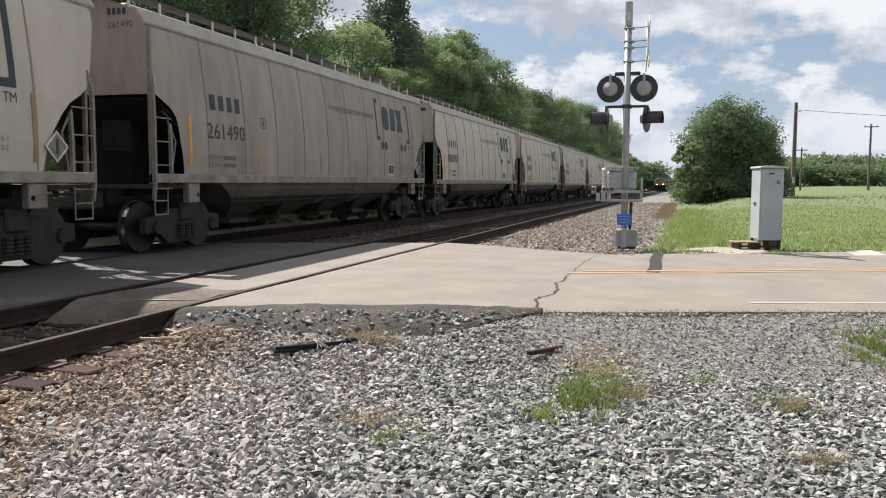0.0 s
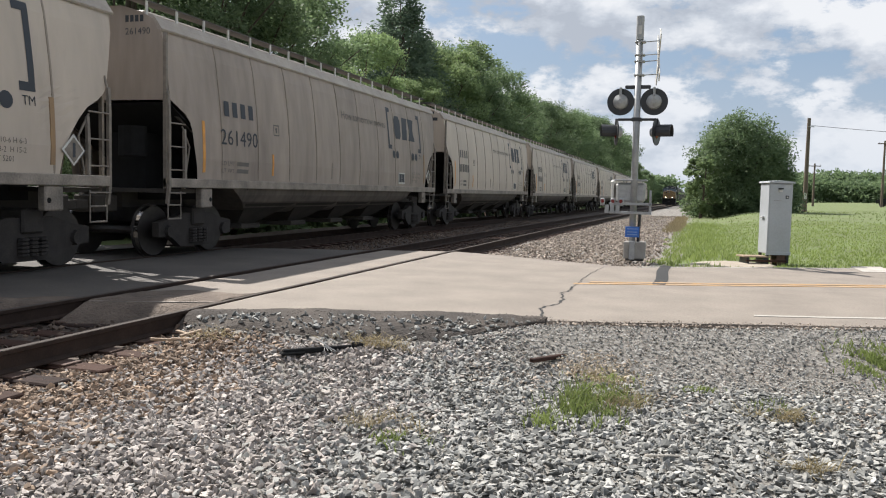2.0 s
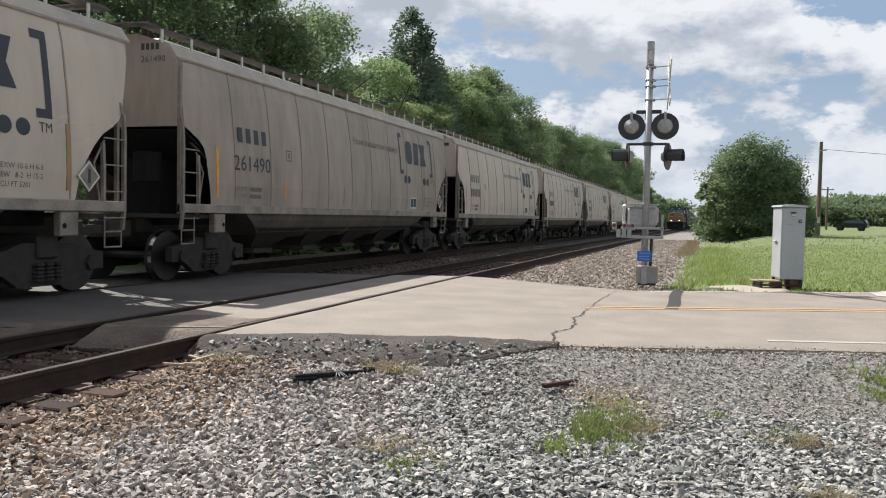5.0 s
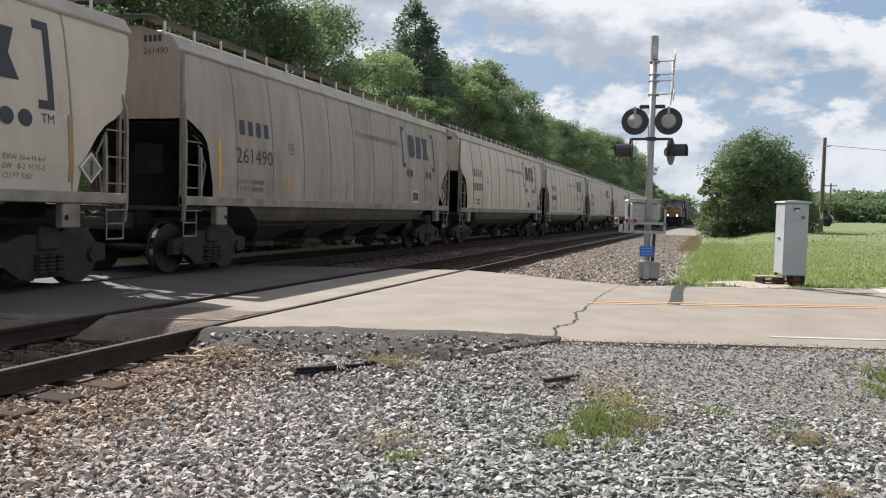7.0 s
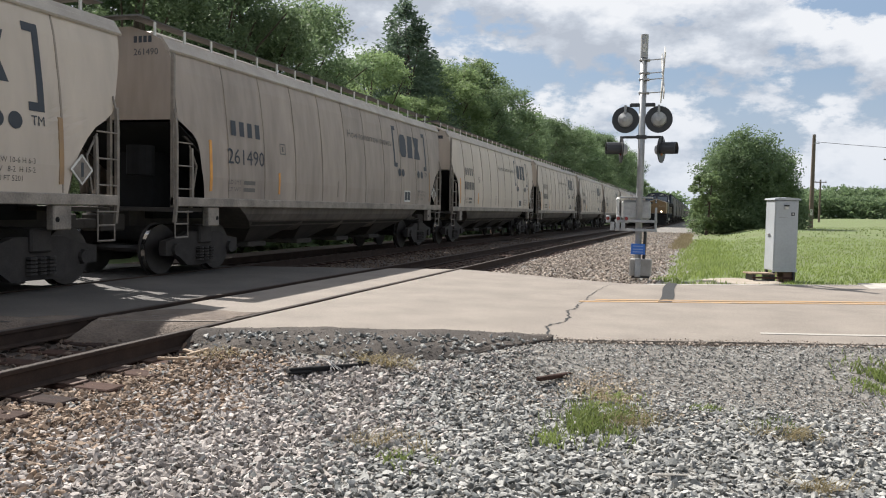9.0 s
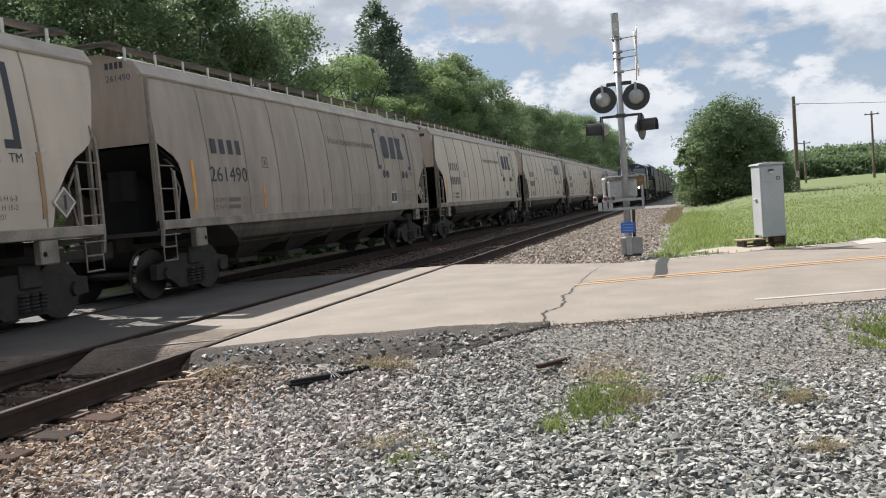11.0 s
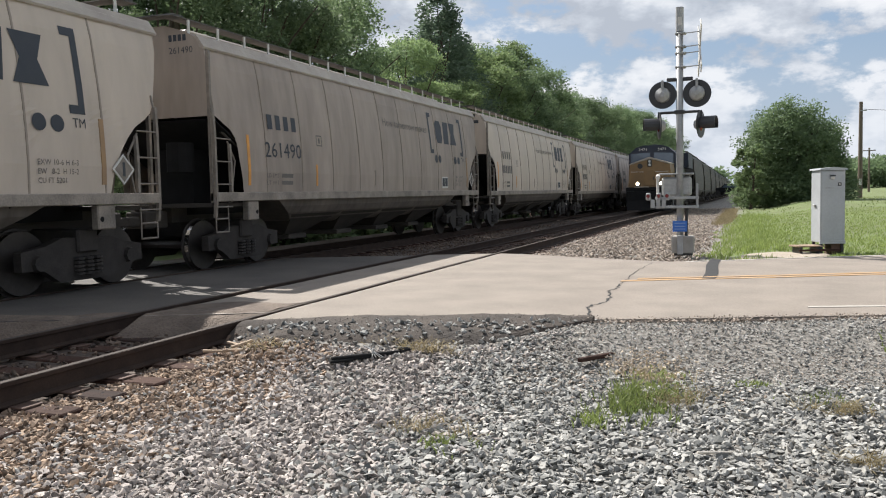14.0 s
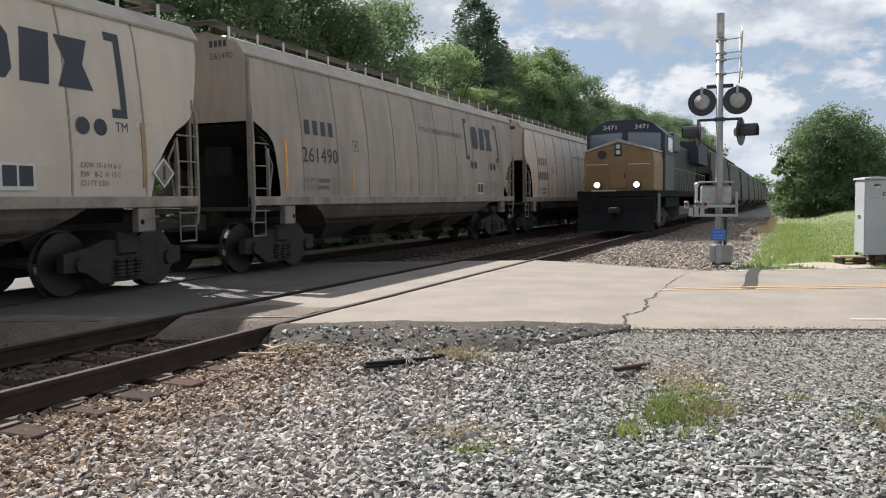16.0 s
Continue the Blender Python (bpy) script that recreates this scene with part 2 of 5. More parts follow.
M_LEAF = leafmat("broad_leaves", (0.20, 0.265, 0.13), (0.085, 0.13, 0.072))
M_LEAF2 = leafmat("light_leaves", (0.27, 0.34, 0.15), (0.115, 0.175, 0.085))
M_CEDAR = leafmat("cedar_foliage", (0.15, 0.20, 0.13), (0.075, 0.11, 0.075))
M_GRASS = leafmat("grass_blades", (0.24, 0.285, 0.085), (0.10, 0.14, 0.045))
M_TUFT = leafmat("gravel_weeds", (0.27, 0.32, 0.10), (0.12, 0.165, 0.055))
M_WEED = leafmat("dry_weeds", (0.30, 0.24, 0.14), (0.16, 0.14, 0.08))


# ---- mesh helpers ----
def part(name, bm, material, parent=None, label="", smooth=False):
    me = bpy.data.meshes.new(name)
    bmesh.ops.recalc_face_normals(bm, faces=bm.faces)
    bm.to_mesh(me)
    bm.free()
    me.materials.append(material)
    if smooth:
        for p in me.polygons:
            p.use_smooth = True
    ob = new(name, me)
    ob.parent = parent
    if label:
        tagged(ob, label)
    return ob


def again(ob, parent, m):
    """The same mesh once more, as another part of the same parent."""
    o = new(ob.name.split(".")[0], ob.data)
    o.parent, o.matrix_basis = parent, m
    return o


def thing(name, label, category, group="", m=None):
    ob = tagged(new(name), label, category, group)
    if m is not None:
        ob.matrix_basis = m
    return ob


def box(bm, x0, x1, y0, y1, z0, z1, bevel=0.0):
    vs = [bm.verts.new((x, y, z)) for z in (z0, z1) for x, y in ((x0, y0), (x1, y0), (x1, y1), (x0, y1))]
    fs = [bm.faces.new([vs[i] for i in f]) for f in ((3, 2, 1, 0), (4, 5, 6, 7), (0, 1, 5, 4), (1, 2, 6, 5), (2, 3, 7, 6), (3, 0, 4, 7))]
    if bevel:
        bmesh.ops.bevel(bm, geom=list({e for f in fs for e in f.edges}), offset=bevel, segments=1, affect="EDGES")
    return bm


def tube(bm, a, b, r0, r1=None, n=8, caps=True):
    a, b = Vector(a), Vector(b)
    r1 = r0 if r1 is None else r1
    q = (b - a).to_track_quat("Z", "Y")
    rings = []
    for p, r in ((a, r0), (b, r1)):
        rings.append([bm.verts.new(p + q @ Vector((r * math.cos(k * math.tau / n), r * math.sin(k * math.tau / n), 0))) for k in range(n)])
    for k in range(n):
        bm.faces.new((rings[0][k], rings[0][(k + 1) % n], rings[1][(k + 1) % n], rings[1][k]))
    if caps:
        bm.faces.new(rings[0][::-1]), bm.faces.new(rings[1])
    return bm


def prism(bm, outline, axis, lo, hi):
    """An outline of (u, v) pairs pulled along an axis: 'x' takes (y, z), 'y' takes (x, z), 'z' takes (x, y)."""
    def at(u, v, w):
        return {"x": (w, u, v), "y": (u, w, v), "z": (u, v, w)}[axis]
    a, b = ([bm.verts.new(at(u, v, w)) for u, v in outline] for w in (lo, hi))
    n = len(a)
    bm.faces.new(a[::-1]), bm.faces.new(b)
    for k in range(n):
        bm.faces.new((a[k], a[(k + 1) % n], b[(k + 1) % n], b[k]))
    return bm


def B():
    return bmesh.new()


def from_arrays(name, verts, faces, material):
    """A mesh from numpy arrays: all faces with the same number of corners."""
    me = bpy.data.meshes.new(name)
    k = faces.shape[1]
    me.vertices.add(len(verts)), me.loops.add(faces.size), me.polygons.add(len(faces))
    me.vertices.foreach_set("co", verts.astype(np.float32).ravel())
    me.loops.foreach_set("vertex_index", faces.astype(np.int32).ravel())
    me.polygons.foreach_set("loop_start", np.arange(0, faces.size, k, dtype=np.int32))
    me.polygons.foreach_set("use_smooth", np.zeros(len(faces), dtype=bool))
    me.update(calc_edges=True)
    me.materials.append(material)
    return me


def drop(y):
    """The line falls gently away beyond the crossing."""
    return -0.0045 * max(0.0, y - 30.0)


# ---- ground ----
NEAR_X, FAR_X = -5.87, -10.35         # centre lines of the two tracks


def road_near(x):
    if x > -5.1:
        return 9.0 + 0.325 * x
    return 7.8 + 0.4 * (x + 5.9) if x > -6.6 else 7.25 + 0.38 * (x + 6.7)


def road_far(x):
    if x < -1.3:
        return 15.75 - 0.42 * (x + 1.3) if x > -5 else 17.3 + 0.38 * (x + 5)
    return 15.75 + 0.52 * (x + 1.3) if x < 5 else 19.03 + 0.43 * (x - 5)


def step(a, b, v):
    t = min(1.0, max(0.0, (v - a) / (b - a)))
    return t * t * (3 - 2 * t)


def ground_z(x, y):
    far_off = -0.22 + drop(y)
    field = -0.12 + 0.5 * step(25, 62, y) * step(1.0, 4.0, x) - 0.35 * step(66, 74, y) * step(4, 8, x) + 0.75 * step(9, 40, x) * step(30, 110, y)
    z = far_off + (field - far_off) * step(-1.5, 0.8, x)
    near = -0.29 + 0.225 * step(road_near(x) - 1.9, road_near(x) - 0.1, y) * step(-5.0, -4.2, x) + 0.065 * step(-3.6, -4.8, x)
    z = near + (z - near) * step(8.0, 16.0, y) if y < 16 else z
    z += -0.5 * step(-14.0, -17.0, x)
    if x < -14:
        z += 0.02 * min(40, -14 - x)
    if road_near(x) + 0.12 < y < road_far(x) + 0.2:
        z = min(z, -0.14)
    return z + 0.03 * noise.noise((x * 0.5, y * 0.5, 0))


def axis_steps(stops):
    out = []
    for a, b, d in stops:
        out += list(np.arange(a, b, d))
    return out + [stops[-1][1]]


gx = axis_steps([(-1500, -200, 130), (-200, -40, 20), (-40, -14, 2), (-14, 6, 0.35), (6, 40, 2), (40, 200, 20), (200, 1500, 130)])
gy = axis_steps([(-1500, -200, 130), (-200, -20, 20), (-20, 0, 2), (0, 6, 0.35), (6, 11, 0.12), (11, 22, 0.35), (22, 60, 1.5), (60, 160, 6), (160, 400, 30), (400, 3000, 260)])
verts = np.array([(x, y, ground_z(x, y)) for y in gy for x in gx])
w = len(gx)
faces = np.array([(j * w + i, j * w + i + 1, (j + 1) * w + i + 1, (j + 1) * w + i) for j in range(len(gy) - 1) for i in range(w - 1)])


def ground_material():
    m = mat("grass_and_grit", (0.12, 0.165, 0.05), (0.10, 0.11, 0.045), 0.95, scale=0.5, fine_scale=14, bump=0.6, local=False, depth=0.05)
    n, l = m.node_tree.nodes, m.node_tree.links
    grass = n["Color Ramp"].outputs[0]
    pos = n.new("ShaderNodeNewGeometry").outputs["Position"]
    s = n.new("ShaderNodeSeparateXYZ")
    l.new(pos, s.inputs[0])
    wob = n.new("ShaderNodeTexNoise")
    wob.inputs["Scale"].default_value, wob.inputs["Detail"].default_value = 1.1, 5
    l.new(pos, wob.inputs["Vector"])

    def calc(op, a, b, clamp=False):
        k = n.new("ShaderNodeMath")
        k.operation, k.use_clamp = op, clamp
        for i, v in enumerate((a, b)):
            if isinstance(v, (int, float)):
                k.inputs[i].default_value = v
            else:
                l.new(v, k.inputs[i])
        return k.outputs[0]
    wx = calc("ADD", s.outputs[0], calc("MULTIPLY", calc("SUBTRACT", wob.outputs["Fac"], 0.5), 2.2))
    right = calc("MULTIPLY", calc("ADD", wx, 0.6), 1.6, True)
    beyond = calc("GREATER_THAN", s.outputs[1], 12.0)
    far_right = calc("GREATER_THAN", wx, 4.5)
    left = calc("LESS_THAN", wx, -14.5)
    is_grass = calc("MAXIMUM", calc("MULTIPLY", right, beyond), calc("MAXIMUM", far_right, left))
    grit = n.new("ShaderNodeTexNoise")
    grit.inputs["Scale"].default_value, grit.inputs["Detail"].default_value = 22, 5
    l.new(pos, grit.inputs["Vector"])
    gr = n.new("ShaderNodeValToRGB")
    gr.color_ramp.elements[0].position, gr.color_ramp.elements[0].color = 0.35, (0.09, 0.08, 0.07, 1)
    gr.color_ramp.elements[1].position, gr.color_ramp.elements[1].color = 0.68, (0.26, 0.245, 0.22, 1)
    l.new(grit.outputs["Fac"], gr.inputs[0])
    oily = n.new("ShaderNodeValToRGB")
    oily.color_ramp.elements[0].position, oily.color_ramp.elements[0].color = 0.35, (0.028, 0.021, 0.017, 1)
    oily.color_ramp.elements[1].position, oily.color_ramp.elements[1].color = 0.7, (0.105, 0.074, 0.056, 1)
    l.new(grit.outputs["Fac"], oily.inputs[0])
    bed = n.new("ShaderNodeMix")
    bed.data_type = "RGBA"
    l.new(calc("MULTIPLY", calc("SUBTRACT", -4.55, wx), 2.0, True), bed.inputs[0])
    l.new(gr.outputs[0], bed.inputs[6]), l.new(oily.outputs[0], bed.inputs[7])
    mx = n.new("ShaderNodeMix")
    mx.data_type = "RGBA"
    l.new(is_grass, mx.inputs[0]), l.new(bed.outputs[2], mx.inputs[6]), l.new(grass, mx.inputs[7])
    l.new(mx.outputs[2], n["Principled BSDF"].inputs["Base Color"])
    return m


ground = new("ground", from_arrays("ground", verts, faces, ground_material()))
tagged(ground, "green field with worn grit beside the railway", "ground", kind="structure")


# ---- road ----
def road_strip(name, xs, near, far, top, thick, material, parent=None):
    bm = B()
    rows = []
    for x in xs:
        a, b = near(x), far(x)
        ys = [a + (b - a) * k / 14 for k in range(15)]
        rows.append([bm.verts.new((x, y, top(x, y))) for y in ys] + [bm.verts.new((x, b, top(x, b) - thick)), bm.verts.new((x, a, top(x, a) - thick))])
    for p, q in zip(rows, rows[1:]):
        n = len(p)
        for k in range(n):
            bm.faces.new((p[k], q[k], q[(k + 1) % n], p[(k + 1) % n]))
    bm.faces.new(rows[0]), bm.faces.new(rows[-1][::-1])
    return part(name, bm, material, parent)


def road_top(x, y):
    return -0.015 - 0.02 * step(-4.5, -1.5, x) + 0.008 * noise.noise((x * 0.7, y * 0.7, 3))


road = tagged(new("road"), "sun-bleached two-lane asphalt road over a level crossing", "road", kind="structure")
for x0, x1 in ((-90, -11.19), (-11.02, -9.68), (-9.51, -6.71), (-6.53, -5.22), (-5.06, 5), (5, 200)):
    k = max(2, int((x1 - x0) / (0.6 if x1 <= 5 and x0 > -13 else 8)))
    # slabs left of the near track get the train's shade in their colour
    road_strip("pavement_slab", [x0 + (x1 - x0) * i / k for i in range(k + 1)], road_near, road_far, road_top, 0.14, M_ASPHALT if x0 > -6.6 else M_ASPHALT_SHADE, road)


def ribbon(name, near, far, x0, x1, lift, material, k=20, label=""):
    bm = B()
    xs = [x0 + (x1 - x0) * i / k for i in range(k + 1)]
    top = [[bm.verts.new((x, f(x), road_top(x, f(x)) + h)) for f, h in ((near, lift), (far, lift), (far, -0.01), (near, -0.01))] for x in xs]
    for p, q in zip(top, top[1:]):
        for i in range(4):
            bm.faces.new((p[i], q[i], q[(i + 1) % 4], p[(i + 1) % 4]))
    return part(name, bm, material, road, label)


def yellow(x):
    return 13.11 + 0.4255 * x


ribbon("centre_line", lambda x: yellow(x) - 0.20, lambda x: yellow(x) - 0.06, -1.7, 60, 0.007, M_YELLOW, 60, "worn yellow centre line")
ribbon("centre_line", lambda x: yellow(x) + 0.06, lambda x: yellow(x) + 0.20, -1.5, 60, 0.007, M_YELLOW, 60, "worn yellow centre line")
ribbon("edge_line", lambda x: 9.62 + 0.33 * x, lambda x: 9.72 + 0.33 * x, 0.7, 30, 0.007, M_LINE, 30, "white edge line")
ribbon("edge_line", lambda x: road_far(x) - 0.22, lambda x: road_far(x) - 0.12, -1.0, 30, 0.007, M_LINE, 60, "white edge line")
ribbon("stop_bar", lambda x: yellow(x) + 2.6, lambda x: yellow(x) + 3.9, 3.1, 3.7, 0.007, M_LINE, 4, "white stop bar")
# narrow black strip laid just above the paving
bm = B()
prev = None
for i in range(9):
    y = 12.75 + (16.3 - 12.75) * i / 8
    z = road_top(-0.48, y) + 0.007
    c = -0.48 + 0.02 * math.sin(i * 0.9) - 0.02 * (i / 8) ** 2
    cur = [bm.verts.new((c + s, y, z)) for s in (-0.1, 0.1)]
    if prev:
        bm.faces.new((prev[0], prev[1], cur[1], cur[0]))
    prev = cur
part("tar_patch", bm, M_ROADBLACK, road, "narrow black strip on the road")
# crack across the near lane
bm = B()
prev = None
bends = [(-1.5, 8.5), (-1.6, 9.05), (-1.67, 9.34), (-1.66, 9.58), (-1.56, 9.83), (-1.56, 10.28), (-1.63, 10.75), (-1.7, 10.99), (-1.63, 11.52), (-1.65, 12.46), (-1.68, 13.15), (-1.64, 14.37), (-1.56, 15.7)]
for (ax, ay), (bx, by) in zip(bends, bends[1:]):
    for i in range(6):
        f = i / 6
        cx = ax + (bx - ax) * f + 0.07 * noise.noise((ay * 7 + f * 9, 0, 0))
        cy = ay + (by - ay) * f
        cw = (0.007 + 0.013 * random.random()) * (1.0 if cy < 11.8 else 0.45)
        z = road_top(cx, cy) + 0.005
        cur = [bm.verts.new((cx - cw, cy, z)), bm.verts.new((cx + cw, cy, z))]
        if prev:
            bm.faces.new((prev[0], prev[1], cur[1], cur[0]))
        prev = cur
part("crack", bm, M_ROADBLACK, road, "ragged open crack")
# crumbled shoulder between road and stones
def apron_near(x):
    base = min(road_near(x) - 0.02, 6.85 + 0.09 * (x + 4.9) + 0.2 * (x + 3.2) * (x > -3.2))
    base += (road_near(x) - 0.06 - base) * step(-2.5, -1.35, x)
    return base + 0.14 * noise.noise((x * 1.3, 0, 9)) + 0.06 * noise.noise((x * 6, 0, 2))


def apron_top(x, y):
    d, full = road_near(x) - y, max(0.08, road_near(x) - apron_near(x))
    t = step(-0.15, 1.0, d / full)
    edge = step(-0.2, 0.3, d)
    return -0.004 * (1 - t) + (ground_z(x, min(y, road_near(x))) + 0.02 - 0.06 * step(0.75, 1.0, d / full)) * t + (0.018 * noise.noise((x * 3, y * 3, 0)) + 0.012 * noise.noise((x * 11, y * 11, 0))) * edge


def ragged(x):
    """The far side of the broken shoulder."""
    return road_near(x) - 0.28 * step(-1.9, -1.1, x) + 0.22 * noise.noise((x * 1.1, 5, 0)) + 0.1 * noise.noise((x * 5, 5, 0)) + 0.12 + 0.22 * step(-5.0, -4.0, x) * step(-1.5, -2.4, x)


apron = road_strip("broken_shoulder", [-5.06 + 0.1 * i for i in range(37)], apron_near, ragged, apron_top, 0.2, M_OLDTAR, road)
tagged(apron, "dark crumbled asphalt shoulder")
for x0, x1 in ((-9.51, -6.71), (-6.53, -5.2)):
    k = int((x1 - x0) / 0.15)
    ramp_ob = road_strip("dirt_ramp", [x0 + (x1 - x0) * i / k for i in range(k + 1)], lambda x: road_near(x) - 0.75 + 0.25 * noise.noise((x * 1.6, 1, 0)),
                         lambda x: road_near(x) + (1.0 if x > -6.6 else 0.45) + 0.4 * noise.noise((x * 1.4, 7, 0)) + 0.12 * noise.noise((x * 6, 7, 0)),
                         lambda x, y: -0.006 - 0.26 * step(-0.1, 0.75, road_near(x) - y) + 0.02 * noise.noise((x * 4, y * 4, 0)), 0.2, M_DIRT, road)
    tagged(ramp_ob, "trodden brown dirt against the paving")


# ---- tracks ----
def rail(x, z0, name="rail"):
    head = tagged(new(name), "steel rail, rusty web and worn bright head", "rail", "rails", "structure")
    prof = [(-0.07, -0.18), (0.07, -0.18), (0.07, -0.168), (0.012, -0.15), (0.012, -0.045), (0.036, -0.035), (0.036, -0.004), (-0.036, -0.004),
            (-0.036, -0.035), (-0.012, -0.045), (-0.012, -0.15), (-0.07, -0.168)]
    ys = [-30, 0, 30, 60, 120, 200, 320, 480]
    for nm, pr, mt in (("web", prof, M_RUST), ("head", [(-0.033, -0.005), (0.033, -0.005), (0.03, 0.0), (-0.03, 0.0)], M_RAILTOP)):
        bm = B()
        rings = [[bm.verts.new((x + u, y, z0 + v + drop(y))) for u, v in pr] for y in ys]
        for p, q in zip(rings, rings[1:]):
            for k in range(len(p)):
                bm.faces.new((p[k], p[(k + 1) % len(p)], q[(k + 1) % len(p)], q[k]))
        bm.faces.new(rings[0]), bm.faces.new(rings[-1])
        part(nm, bm, mt, head)


rail(-5.12, 0.0), rail(-6.625, 0.02), rail(FAR_X + 0.7525, 0.0), rail(FAR_X - 0.7525, 0.0)
tie_mesh = box(B(), -1.3, 1.3, -0.115, 0.115, -0.18, 0.0, 0.012)
tie0 = tagged(part("railway_tie", tie_mesh, M_TIE), "weathered dark wooden railway tie", "railway tie", "ties under the rails")
plate_mesh = box(B(), -0.19, 0.19, -0.1, 0.1, 0.0, 0.018, 0.005)
plate0 = part("tie_plate", plate_mesh, M_PLATE, tie0, "rusty steel tie plate")
plate0.location = (0.75, 0, 0)
again(plate0, tie0, pose(-0.75, 0, 0))
tie0.matrix_basis = pose(NEAR_X, 4.99, -0.2)
for cxm, ylist in ((NEAR_X, [4.99 + 0.53 * i for i in range(-8, 5)] + [17.6 + 0.53 * i for i in range(40)]), (FAR_X, [17.9 + 0.53 * i for i in range(36)])):
    for y in ylist:
        if abs(y - 4.99) > 0.01 or cxm != NEAR_X:
            copy_thing(tie0, pose(cxm + 0.05 * random.uniform(-1, 1), y + 0.03 * random.uniform(-1, 1), -0.2 + drop(y), 0, 0, random.uniform(-1.5, 1.5)))


# ---- covered hopper cars ----
PROFILE = [(1.30, 1.50), (1.45, 1.58), (1.9, 1.60), (2.5, 1.58), (3.0, 1.54), (3.2, 1.52), (3.6, 1.47), (4.0, 1.415), (4.3, 1.345), (4.52, 1.27)]


def side_x(z):
    return float(np.interp(z, [p[0] for p in PROFILE], [p[1] for p in PROFILE]))


def end_y(z, s):
    """Where the side sheet ends at height z: cut back in a curve low at the ends."""
    if s < 0:
        return -float(np.interp(z, [1.45, 1.7, 2.02, 2.4, 2.6, 2.75, 2.88, 3.0, 4.52], [7.55, 7.58, 7.66, 7.72, 7.79, 7.93, 8.15, 8.42, 8.42]))
    return float(np.interp(z, [1.45, 2.0, 2.4, 2.6, 2.83, 3.0, 3.9, 4.52], [7.35, 7.5, 7.8, 8.0, 8.4, 8.5, 8.77, 8.9]))


def glyphs(text, size):
    """Flat mesh of a line of writing: width along u, height along v."""
    cu = bpy.data.curves.new("writing", "FONT")
    cu.body, cu.size, cu.resolution_u = text, size, 2
    ob = new("writing", cu)
    bpy.context.view_layer.update()
    me = bpy.data.meshes.new_from_object(ob.evaluated_get(bpy.context.evaluated_depsgraph_get()))
    bm = B()
    bm.from_mesh(me)
    bpy.data.objects.remove(ob), bpy.data.meshes.remove(me), bpy.data.curves.remove(cu)
    return bm


def on_side(bm, y0, z0, width=None, high=None):
    """Lays a flat (u, v) mesh on the curved car side, u along y from y0, v up from z0."""
    us, vs = [v.co.x for v in bm.verts], [v.co.y for v in bm.verts]
    u0, v0 = min(us), min(vs)
    su = width / (max(us) - u0) if width else 1
    sv = high / (max(vs) - v0) if high else 1
    bmesh.ops.triangulate(bm, faces=bm.faces)
    for zc in (2.3, 2.5, 2.7, 2.9, 3.0, 3.2, 3.4, 3.6, 3.8, 4.0):
        vv = v0 + (zc - z0) / sv
        bmesh.ops.bisect_plane(bm, geom=bm.verts[:] + bm.edges[:] + bm.faces[:], plane_co=(0, vv, 0), plane_no=(0, 1, 0))
    for v in bm.verts:
        y, z = y0 + (v.co.x - u0) * su, z0 + (v.co.y - v0) * sv
        v.co = (side_x(z) + 0.006, y, z)
    return bm


def rects(*rs):
    bm = B()
    for u0, v0, u1, v1 in rs:
        bm.faces.new([bm.verts.new(p + (0,)) for p in ((u0, v0), (u1, v0), (u1, v1), (u0, v1))])
    return bm


# three plain heavy shapes of a painted emblem
SLABS = ([(0.14, 0), (0.50, 0), (0.62, 0.12), (0.62, 0.5), (0.50, 0.62), (0.14, 0.62), (0, 0.5), (0, 0.12)], [(0, 0), (0.5, 0), (0.6, 0.62), (0.1, 0.62)],
         [(0, 0), (0.66, 0), (0.5, 0.31), (0.64, 0.62), (0.02, 0.62), (0.17, 0.31)])


def disc(u, v, r, n=16):
    bm = B()
    bm.faces.new([bm.verts.new((u + r * math.cos(k * math.tau / n), v + r * math.sin(k * math.tau / n), 0)) for k in range(n)])
    return bm


def strip_on_side(y, width, z0, z1, proud, k=10):
    bm = B()
    prev = None
    for i in range(k + 1):
        z = z0 + (z1 - z0) * i / k
        x = side_x(z)
        cur = [bm.verts.new(p) for p in ((x - 0.03, y - width / 2, z), (x + proud, y - width / 2 + 0.004, z), (x + proud, y + width / 2 - 0.004, z), (x - 0.03, y + width / 2, z))]
        if prev:
            for j in range(3):
                bm.faces.new((prev[j], prev[j + 1], cur[j + 1], cur[j]))
        prev = cur
    return bm


